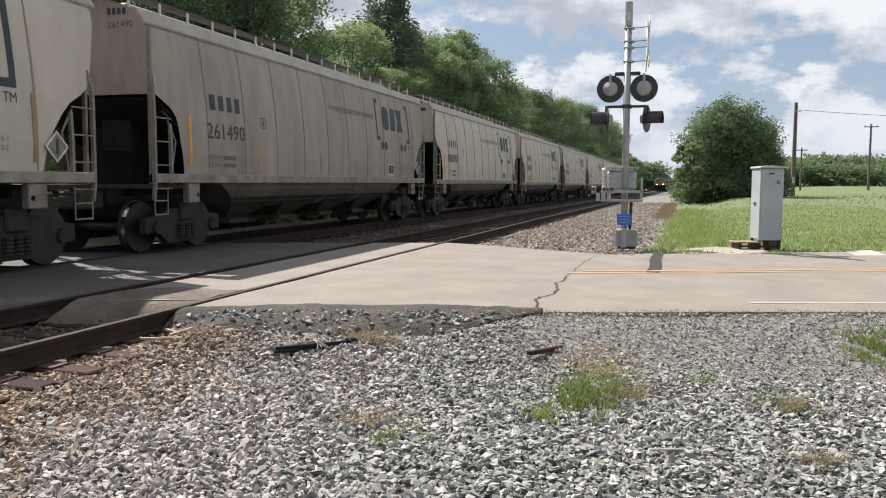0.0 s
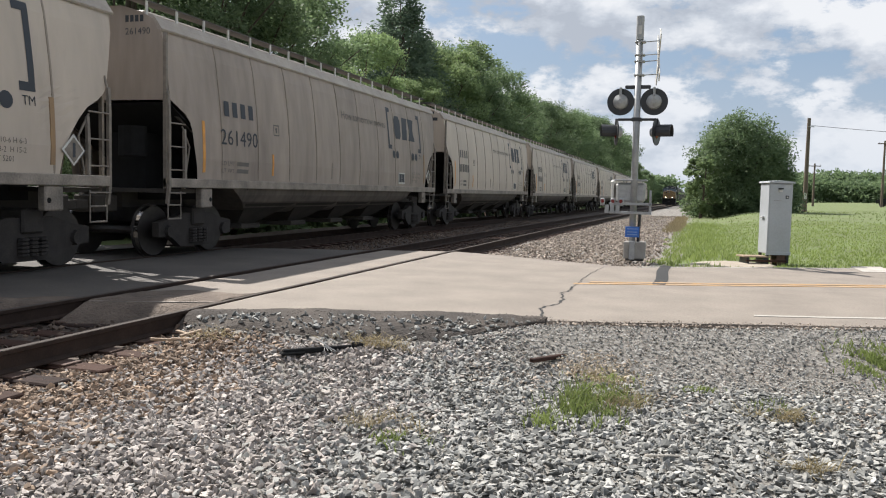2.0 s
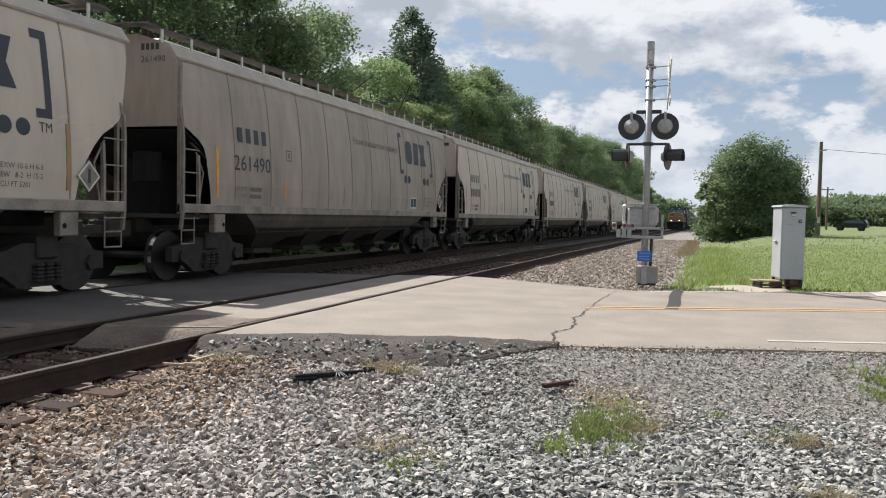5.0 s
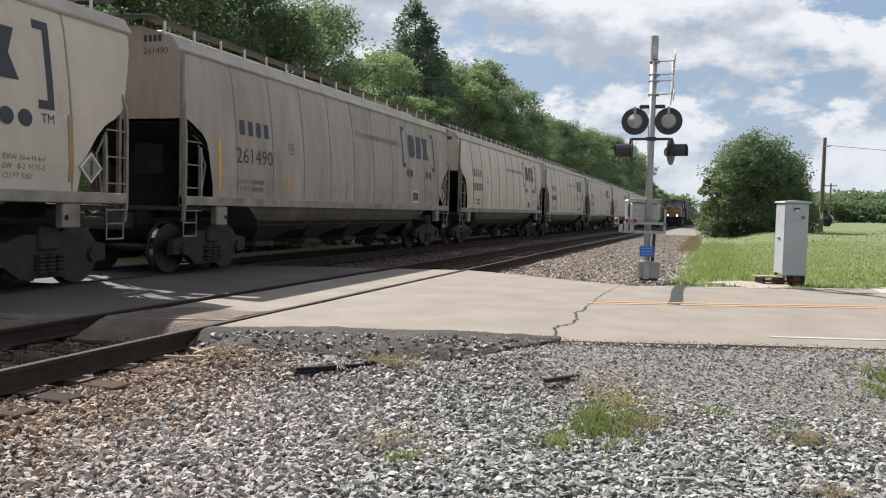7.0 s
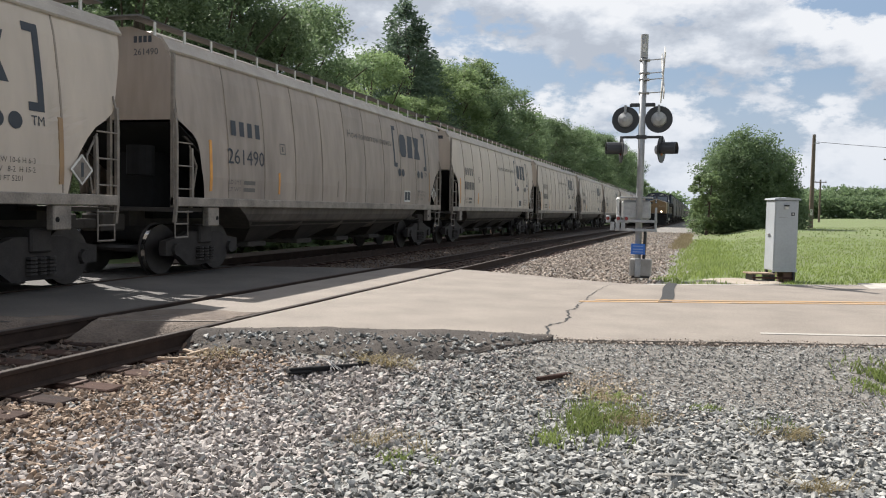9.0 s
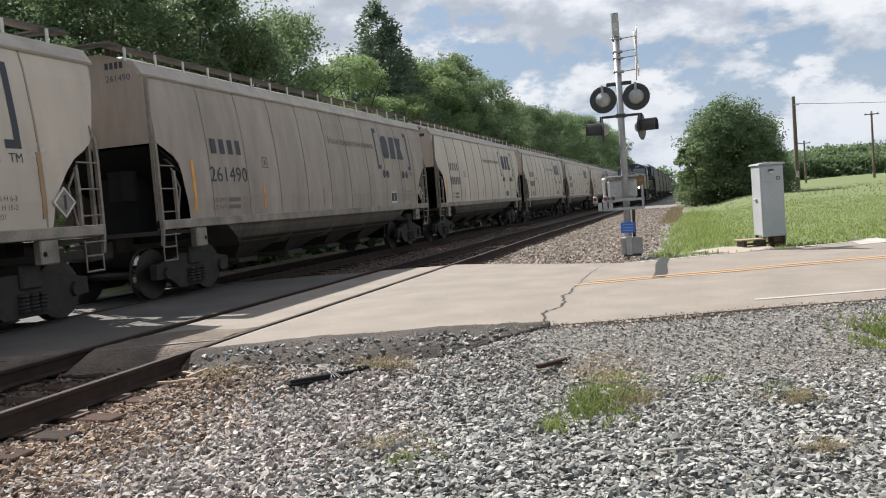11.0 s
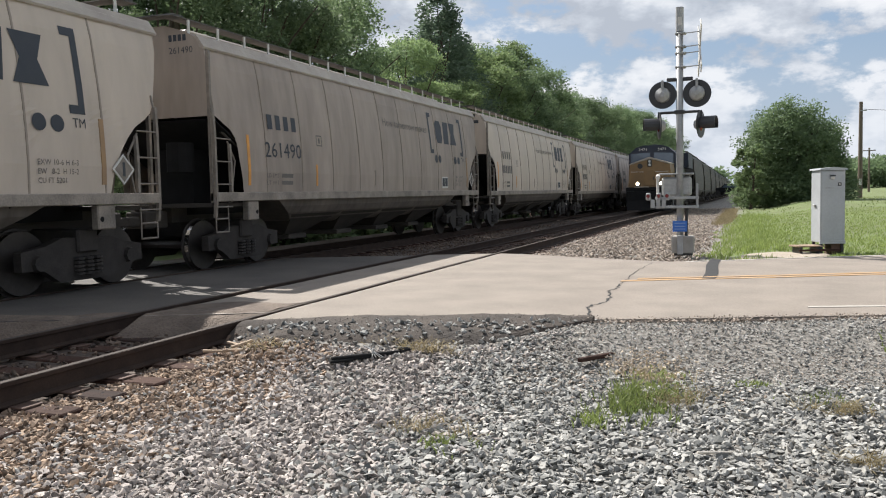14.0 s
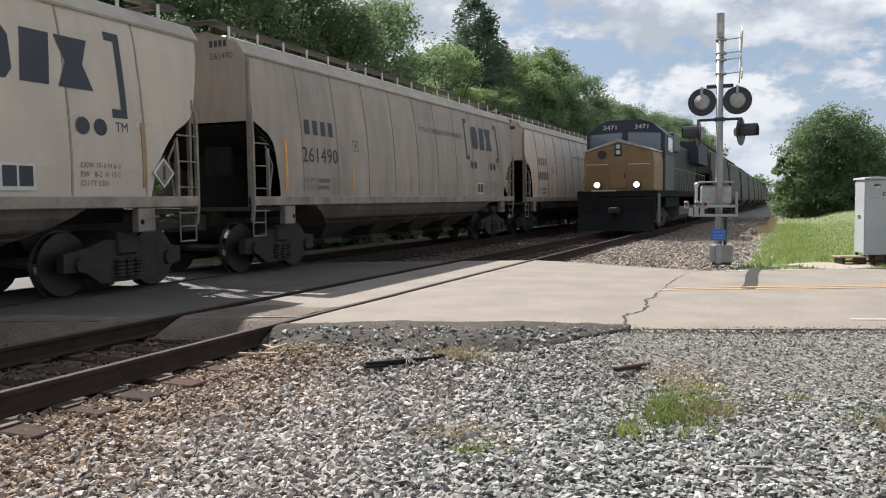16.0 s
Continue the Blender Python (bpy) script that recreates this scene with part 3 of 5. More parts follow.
def truck():
    """One mesh set for a two-axle truck, centred on its bolster."""
    frame_bm = B()
    for s in (-1, 1):
        x = s * 1.03
        out = [(-1.15, 0.62), (-0.75, 0.68), (-0.45, 0.78), (0.45, 0.78), (0.75, 0.68), (1.15, 0.62), (1.15, 0.36), (0.8, 0.36), (0.5, 0.16), (-0.5, 0.16), (-0.8, 0.36), (-1.15, 0.36)]
        prism(frame_bm, out, "x", x - 0.07, x + 0.07)
    box(frame_bm, -1.15, 1.15, -0.2, 0.2, 0.55, 0.9, 0.03)
    wheels = B()
    for y in (0.0,):
        tube(wheels, (-0.95, y, 0.457), (0.95, y, 0.457), 0.08, n=8)
        for s in (-1, 1):
            tube(wheels, (s * 0.79, y, 0.457), (s * 0.68, y, 0.457), 0.445, 0.455, 24)
            tube(wheels, (s * 0.70, y, 0.457), (s * 0.665, y, 0.457), 0.485, n=24)
    caps = B()
    for y in (0.0,):
        tube(caps, (1.02, y, 0.457), (1.16, y, 0.457), 0.13, 0.11, 10)
    springs = B()
    prev = None
    for k in range(15):
        r = 0.06 if k % 3 == 2 else 0.085
        z = 0.24 + 0.055 * (k // 3) + (0, 0.025, 0.04)[k % 3]
        cur = [springs.verts.new((1.12 + r * math.cos(a * math.tau / 8), r * math.sin(a * math.tau / 8), z)) for a in range(8)]
        if prev:
            for a in range(8):
                springs.faces.new((prev[a], prev[(a + 1) % 8], cur[(a + 1) % 8], cur[a]))
        prev = cur
    return frame_bm, wheels, caps, springs


def hopper(paint, lettered, roof=M_ROOF, sill=M_SILL, iron=M_LADDER, post_paint=M_WHITE, wheel=1.0, dip=0.0):
    """A covered hopper car, centre at the origin, rail head at z = 0."""
    car = new("hopper_car")
    body = B()
    zs = [1.45, 1.7, 1.9, 2.15, 2.4, 2.6, 2.75, 2.88, 3.0, 3.2, 3.6, 4.0, 4.3, 4.52]
    ncol = 84
    grid = {}
    for s in (-1, 1):
        for i, z in enumerate(zs):
            for j in range(ncol + 1):
                y = end_y(z, -1) + (end_y(z, 1) - end_y(z, -1)) * j / ncol
                dent = 0.018 * max(0.0, 1 - abs((y + 6.62 + 0.775) % 1.55 - 0.775) / 0.25) * (1.5 < z < 4.4)
                grid[s, i, j] = body.verts.new((s * (side_x(z) - dent), y, z))
        for i in range(len(zs) - 1):
            for j in range(ncol):
                body.faces.new((grid[s, i, j], grid[s, i, j + 1], grid[s, i + 1, j + 1], grid[s, i + 1, j]))
    # rounded roof
    n = len(zs) - 1
    last = [grid[1, n, j] for j in range(ncol + 1)]
    for x, z in ((0.85, 4.74), (0.42, 4.87), (-0.42, 4.87), (-0.85, 4.74)):
        cur = [body.verts.new((x, -8.42 + 17.32 * j / ncol, z)) for j in range(ncol + 1)]
        for j in range(ncol):
            body.faces.new((last[j], last[j + 1], cur[j + 1], cur[j]))
        last = cur
    for j in range(ncol):
        body.faces.new((last[j], last[j + 1], grid[-1, n, j + 1], grid[-1, n, j]))
    # upright end walls down to where the slope sheets begin
    for s in (-1, 1):
        outline = [(side_x(z), z) for z in (3.0, 3.2, 3.6, 4.0, 4.3, 4.52)] + [(0.85, 4.74), (0.42, 4.87)]
        outline = outline + [(-x, z) for x, z in outline[::-1]]
        body.faces.new([body.verts.new((x, end_y(min(z, 4.52), s) * 0.999, z)) for x, z in outline])
    part("body", body, paint, car, smooth=False)
    # sheets, boxes and reservoirs in the end recesses carry its shade as flat black
    for s in (-1, 1):
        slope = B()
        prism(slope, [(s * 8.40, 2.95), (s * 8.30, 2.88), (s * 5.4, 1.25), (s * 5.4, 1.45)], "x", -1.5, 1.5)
        sheet = part("slope_sheet", slope, M_BLACKSHADE, car)
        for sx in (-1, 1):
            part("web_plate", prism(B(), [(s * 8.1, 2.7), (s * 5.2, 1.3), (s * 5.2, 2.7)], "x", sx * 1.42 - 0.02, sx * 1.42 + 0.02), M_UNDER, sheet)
        part("bolster_box", box(B(), -0.5, 0.5, s * 6.9 - 0.9, s * 6.9 + 0.9, 1.0, 2.4), M_BLACKSHADE, car)
    for s in (-1, 1):
        eave = B()
        prism(eave, [(s * 1.27, 4.37), (s * 1.355, 4.34), (s * 1.37, 4.38), (s * 1.19, 4.63), (s * 1.15, 4.60)], "y", -8.44, 8.92)
        part("eave_rail", eave, roof, car)
    for s in (-1, 1):
        sl = part("side_sill", box(B(), s * 1.52 - 0.09, s * 1.52 + 0.11, -8.5, 8.5, 1.27, 1.455, 0.012), sill, car)
        for e in (-1, 1):
            part("jacking_pad", box(B(), s * 1.5 - 0.06, s * 1.5 + 0.1, e * 7.22 - 0.2, e * 7.22 + 0.2, 0.86, 1.265, 0.02), sill, sl)
            part("jack_hole", tube(B(), (s * 1.55, e * 7.1, 1.03), (s * 1.604, e * 7.1, 1.03), 0.045, n=12), M_BLACKSHADE, sl)
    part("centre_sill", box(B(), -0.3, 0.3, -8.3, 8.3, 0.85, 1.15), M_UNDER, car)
    for e in (-1, 1):
        part("end_platform", box(B(), -1.45, 1.45, e * 7.95 - 0.55, e * 7.95 + 0.55, 1.16, 1.24), M_UNDER, car)
        bm = box(B(), -0.25, 0.25, e * 8.7 - 0.35, e * 8.7 + 0.35, 0.75, 1.1, 0.03)
        part("coupler", box(bm, -0.12, 0.12, e * 9.1 - 0.3, e * 9.1 + 0.3, 0.8, 1.0, 0.03), M_UNDER, car)
        part("air_reservoir", tube(B(), (0.5, e * 8.2, 1.9), (0.5, e * 8.2, 2.5), 0.28, n=12), M_BLACKSHADE, car)
    # the tub curves in below the sill
    tub = B()
    rows = []
    for x, z, y in ((1.49, 1.275, 6.05), (1.45, 1.12, 5.75), (1.34, 0.96, 5.4), (1.16, 0.82, 5.05), (0.92, 0.70, 4.75), (0.75, 0.66, 4.65)):
        rows.append([tub.verts.new(p) for p in ((x, -y, z), (x, y, z), (-x, y, z), (-x, -y, z))])
    for p, q in zip(rows, rows[1:]):
        for k in range(4):
            tub.faces.new((p[k], p[(k + 1) % 4], q[(k + 1) % 4], q[k]))
    tub.faces.new(rows[0]), tub.faces.new(rows[-1][::-1])
    part("hopper_tub", tub, M_BELLY if lettered else M_UNDER, car, "curved belly below the sill, darkened for grime and shade")
    hop = B()
    top = [hop.verts.new((x, y, 0.92)) for x, y in ((-1.3, -1.25), (1.3, -1.25), (1.3, 1.25), (-1.3, 1.25))]
    bot = [hop.verts.new((x, y, 0.40)) for x, y in ((-0.55, -0.4), (0.55, -0.4), (0.55, 0.4), (-0.55, 0.4))]
    for k in range(4):
        hop.faces.new((top[k], top[(k + 1) % 4], bot[(k + 1) % 4], bot[k]))
    hop.faces.new(bot)
    box(hop, -0.7, 0.7, -0.45, 0.45, 0.27, 0.395, 0.02)
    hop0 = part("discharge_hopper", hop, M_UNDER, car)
    hop0.location.y = -3.9
    for yc in (-1.3, 1.3, 3.9):
        again(hop0, car, pose(0, yc, 0))
    seam0 = part("panel_seam", strip_on_side(0, 0.042, 1.46, 4.36, 0.003), M_SEAM, car)
    seam0.location.y = -6.62
    for i in range(1, 10):
        again(seam0, car, pose(0, -6.62 + 1.55 * i - 0.09 * (i > 4), 0))
    for i in range(0, 10):
        again(seam0, car, pose(0, 6.62 - 1.55 * i, 0, 0, 0, 180))
    # ladders at the four corners: stiles with rungs, steps below
    def stile(bm, y, f, z0, z1):
        return prism(bm, [(1.52, z0), (1.58, z0), (1.62, max(z0, 1.3)), (1.62, z1 - 0.4), (1.60, z1), (1.55, z1), (1.56, max(z0, 1.3))], "y", f * y - 0.03, f * y + 0.03)
    for f in (1, -1):
        tall = stile(B(), 0.0, f, 0.95, 3.0)
        tube(tall, (1.58, f * 0.03, 2.98), (1.52, f * 0.03, 3.2), 0.02, n=6)
        shorter, foot = stile(B(), 0.52, f, 1.25, 2.45), B()
        rung = tube(B(), (1.60, -f * 0.03, 0), (1.60, f * 0.52, 0), 0.016, n=6)
        for y in (0.02, 0.44):
            tube(foot, (1.55, f * y, 0.64), (1.55, f * y, 1.2), 0.014, n=6)
        tube(foot, (1.55, f * 0.02, 0.65), (1.55, f * 0.44, 0.65), 0.018, n=6)
        tube(foot, (1.55, f * 0.02, 0.92), (1.55, f * 0.44, 0.92), 0.018, n=6)
        first = None
        for turned in (0, 180):
            m = pose(0, -8.52 * f, 0) if not turned else pose(0, 8.52 * f, 0, 0, 0, 180)
            if first is None:
                lad = first = part("ladder", tall, iron, car)
                lad.matrix_basis = m
                kit = [part("stile", shorter, iron, lad), part("foot_step", foot, iron, lad), part("rung", rung, iron, lad)]
            else:
                lad = again(first, car, m)
                kit = [again(o, lad, pose(0, 0, 0)) for o in kit]
            kit[2].location.z = 1.16
            for z in (1.62, 2.08, 2.54):
                again(kit[2], lad, pose(0, 0, z))
    for e in (-1, 1):
        for s in (-1, 1):
            part("corner_post", box(B(), s * 1.47 - 0.035, s * 1.47 + 0.035, e * 8.47 - 0.03, e * 8.47 + 0.03, 1.25, 2.85 if e > 0 else 4.3), iron, car)
            post = tube(B(), (s * 1.56, e * 7.95, 1.45), (s * 1.56, e * 7.8, 2.1), 0.02, n=6)
            part("grab_iron", tube(post, (s * 1.56, e * 7.8, 2.1), (s * 1.56, e * 8.05, 2.5), 0.02, n=6), iron, car)
    # roof walk on posts, hatches
    deck = part("roof_walk", box(B(), 0.62, 0.97, -8.9, 8.9, 4.95, 4.972), M_WALK, car)
    again(deck, car, pose(0, 0, 0, 0, 0, 180))
    for e in (-1, 1):
        part("end_walk", box(B(), -0.95, 0.95, e * 8.66 - 0.16, e * 8.66 + 0.16, 4.985, 5.005), M_WALK, car)
    pst = part("walk_post", box(B(), 0.935, 0.965, -0.03, 0.03, 4.58, 4.95), post_paint, car)
    pst.location.y = -8.35
    for i in range(1, 18):
        again(pst, car, pose(0, -8.35 + 16.7 * i / 17, 0))
    for i in range(18):
        again(pst, car, pose(0, -8.35 + 16.7 * i / 17, 0, 0, 0, 180))
    hatch = B()
    box(hatch, -0.32, 0.32, -7.6, 7.6, 4.85, 4.97, 0.04)
    part("hatch_cover", hatch, roof, car)
    fr, wh, cp, sp = truck()
    for nm, b, mt in (("truck_frame", fr, M_TRUCK), ("wheelset", wh, M_TREAD), ("bearing_cap", cp, M_TRUCK), ("coil_spring", sp, M_TRUCK)):
        size = pose(0, 0, -dip) @ Matrix.Scale(wheel, 4)
        bmesh.ops.transform(b, matrix=size, verts=b.verts)
        o = part(nm, b, mt, car)
        spots = [-7.08, 7.08] if nm == "truck_frame" else [e + d for e in (-7.08, 7.08) for d in (-0.2, 0, 0.2)] if nm == "coil_spring" else [s_ * 7.08 + d * wheel for s_ in (-1, 1) for d in (-0.87, 0.87)]
        o.location.y = spots[0]
        for y in spots[1:]:
            again(o, car, pose(0, y, 0))
        if nm == "wheelset":
            ring = tube(B(), (0.785, 0, 0.457), (0.705, 0, 0.457), 0.449, 0.459, 28, caps=False)
            bmesh.ops.transform(ring, matrix=size, verts=ring.verts)
            tread = part("wheel_tread", ring, M_SHINE, o)
            again(tread, o, pose(0, 0, 0, 0, 0, 180))
            for w_ in car.children:
                if w_.data is o.data and w_ is not o:
                    again(tread, w_, pose(0, 0, 0))
                    again(tread, w_, pose(0, 0, 0, 0, 0, 180))
        if nm in ("bearing_cap", "coil_spring"):
            for y in spots:
                again(o, car, pose(0, y, 0, 0, 0, 180))
    if not lettered:
        return car
    # markings on the side towards the road
    ink = M_INK if lettered == 2 else M_INKGREY
    for i in range(4):
        part("reporting_bar", on_side(rects((0, 0, 0.2, 0.33)), -6.5 + 0.34 * i, 2.86, 0.2, 0.33), ink, car)
    for pts, y in zip(SLABS, (4.15, 4.88, 5.55)):
        bm = B()
        bm.faces.new([bm.verts.new(p + (0,)) for p in pts])
        part("emblem_block", on_side(bm, y, 3.1, None, 0.78), M_INK, car)
    for y, sgn in ((3.5, 1), (6.88, -1)):
        a = [(0, 0, 0.13, 1.38), (0.13, 0, 0.32, 0.14), (0.13, 1.24, 0.32, 1.38)]
        if sgn < 0:
            a = [(-u1, v0, -u0, v1) for u0, v0, u1, v1 in a]
        part("logo_bracket", on_side(rects(*a), y if sgn > 0 else y - 0.32, 2.72), M_INK, car)
    for y in (3.85, 4.2, 5.8, 6.15):
        part("logo_dot", on_side(disc(0, 0, 0.135), y, 2.41), M_INK, car)
    part("slogan", on_side(glyphs("How tomorrow moves", 0.3), -0.2, 3.38, 3.5, 0.24), M_INKGREY, car)
    if lettered == 2:
        part("car_number", on_side(glyphs("261490", 0.4), -6.68, 2.23, 1.55, 0.34), M_INK, car)
    else:
        for i in range(6):
            part("number_bar", on_side(rects((0, 0, 0.2, 0.34)), -6.68 + 0.27 * i, 2.23, 0.2, 0.34), ink, car)
    part("trade_mark", on_side(glyphs("TM", 0.2), 6.6, 2.5, 0.26, 0.15), M_INK, car)
    for y, z, s in ((5.85, 1.90, "EXW 10-6 H 6-3"), (5.85, 1.76, "EW   8-2  H 15-2"), (5.85, 1.62, "CU FT 5201")):
        part("stencil_line", on_side(glyphs(s, 0.1), y, z, 0.8 if "H" in s else 0.55, 0.085), M_INKGREY, car)
    for y, z, s in ((-6.65, 1.78, "LD LMT"), (-6.65, 1.62, "LT WT")):
        part("stencil_line", on_side(glyphs(s, 0.12), y, z, 0.5, 0.09), M_INKGREY, car)
        part("stencil_bar", on_side(rects((0, 0, 0.5, 0.09)), y + 0.6, z), M_INKGREY, car)
    part("stencil_box", on_side(rects((0, 0, 0.03, 0.27), (0.25, 0, 0.28, 0.27), (0.03, 0, 0.25, 0.03), (0.03, 0.24, 0.25, 0.27), (0.1, 0.07, 0.18, 0.2)), -4.35, 2.58), M_INKGREY, car)
    part("reflective_strip", strip_on_side(-7.33, 0.1, 1.6, 2.68, 0.008), M_ORANGE, car)
    part("reflective_strip", strip_on_side(-4.4, 0.08, 1.6, 2.12, 0.008), M_ORANGE, car)
    part("reflective_strip", strip_on_side(-1.0, 0.07, 1.6, 2.05, 0.008), M_SEAM, car)
    part("reflective_strip", strip_on_side(7.2, 0.1, 1.6, 2.68, 0.008), mat("faded_tape", (0.34, 0.21, 0.10), (0.26, 0.17, 0.1), 0.6), car)
    # hazard diamond, small document box
    bm = B()
    prism(bm, [(7.62, 1.60), (7.88, 1.86), (7.62, 2.12), (7.36, 1.86)], "x", 1.615, 1.63)
    dia = part("placard", bm, M_WHITE, car, "white diamond placard")
    bm = B()
    prism(bm, [(7.62, 1.65), (7.83, 1.86), (7.62, 2.07), (7.41, 1.86)], "x", 1.630, 1.634)
    part("placard_field", bm, M_LADDER, dia)
    bm = B()
    box(bm, 1.634, 1.637, 7.59, 7.65, 1.74, 1.98)
    part("placard_mark", bm, M_INK, dia)
    bm = B()
    box(bm, 1.585, 1.606, 4.44, 5.02, 1.54, 1.93)
    tag = part("notice_panel", bm, M_WHITE, car)
    for y in (4.48, 4.75):
        part("notice_field", box(B(), 1.606, 1.61, y, y + 0.23, 1.60, 1.89), M_INK, tag)
    # end panel writing, facing the next car
    def on_end(bm, x0, z0, wd, hi):
        us, vs = [v.co.x for v in bm.verts], [v.co.y for v in bm.verts]
        for v in bm.verts:
            v.co = (x0 + (v.co.x - min(us)) * wd / (max(us) - min(us)), -8.416, z0 + (v.co.y - min(vs)) * hi / (max(vs) - min(vs)))
        return bm
    for i in range(4):
        part("end_bar", on_end(rects((0, 0, 1, 1)), 0.5 + 0.115 * i, 4.54, 0.08, 0.13), M_INK, car)
    part("end_number", on_end(glyphs("261490", 0.3) if lettered == 2 else rects((0, 0, 1, 0.3)), 0.50, 4.29, 0.58, 0.13), M_INK, car)
    return car


PITCH = 18.75
GRADE = 0.13                                    # floor height of the standing cars over the rail heads
SHRINK = Matrix.Scale(0.9, 4)


def standing(y):
    return pose(FAR_X, y, GRADE + drop(y)) @ SHRINK


STAND = PITCH * 0.9
car_one = hopper(M_DULL, 2, wheel=1.14, dip=0.145)
tagged(car_one, "grimy beige covered hopper car standing on the far track", "railway car", "standing hopper cars")
car_one.matrix_basis = standing(20.03)
car_near = hopper(M_BEIGE, 2, wheel=1.14, dip=0.145)
tagged(car_near, "pale beige covered hopper car with a large dark emblem", "railway car", "standing hopper cars")
car_near.matrix_basis = standing(20.03 - STAND)
car_two = hopper(M_BEIGE, 1, wheel=1.14, dip=0.145)
tagged(car_two, "beige covered hopper car with faded lettering, standing on the far track", "railway car", "standing hopper cars")
car_two.matrix_basis = standing(20.03 + STAND)
for i in range(2, 9):
    copy_thing(car_two, pose(0, 0, 0)).matrix_basis = standing(20.03 + STAND * i)


# ---- the approaching locomotive and its train ----
def locomotive():
    lo = tagged(new("locomotive"), "gold and navy diesel freight locomotive with lit ditch lights", "locomotive")
    bm = B()
    # low nose with a bevelled brow
    prism(bm, [(-1.5, 1.62), (1.5, 1.62), (1.5, 2.75), (1.46, 3.08), (0.0, 3.46), (-1.46, 3.08), (-1.5, 2.75)], "y", 0.35, 2.0)
    for v in bm.verts:
        if v.co.y < 0.5:
            v.co.x *= 0.88
    part("nose", bm, M_GOLD, lo)
    # sun gleam along the nose top, put in as a paler slab
    bm = B()
    prism(bm, [(-1.47, 3.10), (0.0, 3.48), (1.47, 3.10), (1.47, 3.16), (0.0, 3.60), (-1.47, 3.16)], "y", 0.32, 1.9)
    for v in bm.verts:
        if v.co.y < 0.5:
            v.co.x *= 0.885
    part("nose_brow", bm, M_ROOF, lo, "nose top painted pale for its sun gleam")
    bm = B()
    prism(bm, [(-1.53, 1.62), (1.53, 1.62), (1.53, 3.85), (1.05, 4.28), (0.6, 4.42), (-0.6, 4.42), (-1.05, 4.28), (-1.53, 3.85)], "y", 1.75, 4.6)
    cab = part("cab", bm, M_NAVY, lo)
    for s in (-1, 1):
        part("cab_side_panel", box(B(), s * 1.531 - 0.01, s * 1.531 + 0.01, 1.9, 4.6, 1.65, 3.05), M_LGREY, cab)
    for x0, x1 in ((-1.38, -0.12), (0.12, 1.38)):
        bm = B()
        prism(bm, [(x0, 3.45 - 0.24 * (abs(x0) > 1)), (x1, 3.45 - 0.24 * (abs(x1) > 1)), (x1, 3.93 - 0.06 * (abs(x1) > 1)), (x0, 3.93 - 0.06 * (abs(x0) > 1))], "y", 1.735, 1.747)
        part("windscreen", bm, M_GLASS, cab)
    for s in (-1, 1):
        part("side_window", box(B(), s * 1.545 - 0.006, s * 1.545 + 0.006, 2.6, 3.9, 3.2, 3.75), M_GLASS, cab)
    for x in (-0.86, 0.38):
        bmn = glyphs("3471", 0.3)
        us, vs = [v.co.x for v in bmn.verts], [v.co.y for v in bmn.verts]
        a, b, c, d = min(us), max(us), min(vs), max(vs)
        for v in bmn.verts:
            v.co = (x + (v.co.x - a) / (b - a) * 0.52, 1.725, 4.06 + (v.co.y - c) / (d - c) * 0.17)
        part("number_board", bmn, M_WHITE, cab)
    bm = B()
    box(bm, -0.14, 0.14, 0.29, 0.36, 2.95, 3.42, 0.02)
    hl = part("headlight_housing", bm, M_BLACK, lo)
    for z in (3.08, 3.3):
        part("headlight", tube(B(), (0, 0.27, z), (0, 0.30, z), 0.085, n=14), M_HEADDIM, hl)
    part("sensor_plate", tube(B(), (-0.62, 0.31, 3.0), (-0.62, 0.36, 3.0), 0.17, n=14), M_BLACK, lo)
    bm = B()
    box(bm, -0.32, 0.32, 0.325, 0.36, 1.7, 2.75, 0.02)
    dr = part("nose_door", bm, M_GOLD, lo)
    part("door_handle", box(B(), 0.22, 0.27, 0.29, 0.33, 2.1, 2.3), M_BLACK, dr)
    for s in (-1, 1):
        part("handrail_stanchion", tube(B(), (s * 1.2, 0.2, 2.62), (s * 1.36, 0.1, 1.62), 0.018, n=6), M_GOLD, lo)
        part("handrail_stanchion", tube(B(), (s * 0.38, 0.2, 2.62), (s * 0.38, 0.2, 1.62), 0.014, n=6), M_GOLD, lo)
        part("handrail", tube(B(), (s * 0.38, 0.2, 2.62), (s * 1.2, 0.2, 2.62), 0.015, n=6), M_WHITE, lo)
    bm = B()
    box(bm, -1.5, 1.5, -0.05, 21.8, 1.38, 1.62, 0.02)
    box(bm, -1.4, 1.4, 3.0, 21.0, 0.95, 1.38)
    part("underframe", bm, M_BLACKSHADE, lo)
    bm = B()
    box(bm, -1.45, 1.45, -0.12, 0.12, 0.6, 1.36, 0.03)
    prism(bm, [(-0.12, 0.12), (-0.42, 0.12), (-0.3, 0.35), (-0.12, 0.75)], "x", -1.4, 1.4)
    part("pilot", bm, M_BLACKSHADE, lo)
    part("step_strip", box(B(), -0.95, 0.0, -0.1, -0.06, 1.6, 1.66), M_ROOF, lo)
    bm = B()
    box(bm, -0.16, 0.16, -0.75, 0.0, 0.78, 1.0, 0.03)
    part("coupler", bm, M_TRUCK, lo)
    for s in (-1, 1):
        bm = B()
        tube(bm, (s * 0.74, -0.02, 1.84), (s * 0.74, 0.2, 1.84), 0.14, 0.16, 14)
        box(bm, s * 0.74 - 0.1, s * 0.74 + 0.1, 0.0, 0.2, 1.6, 1.75)
        dl = part("ditch_light", bm, M_LGREY, lo)
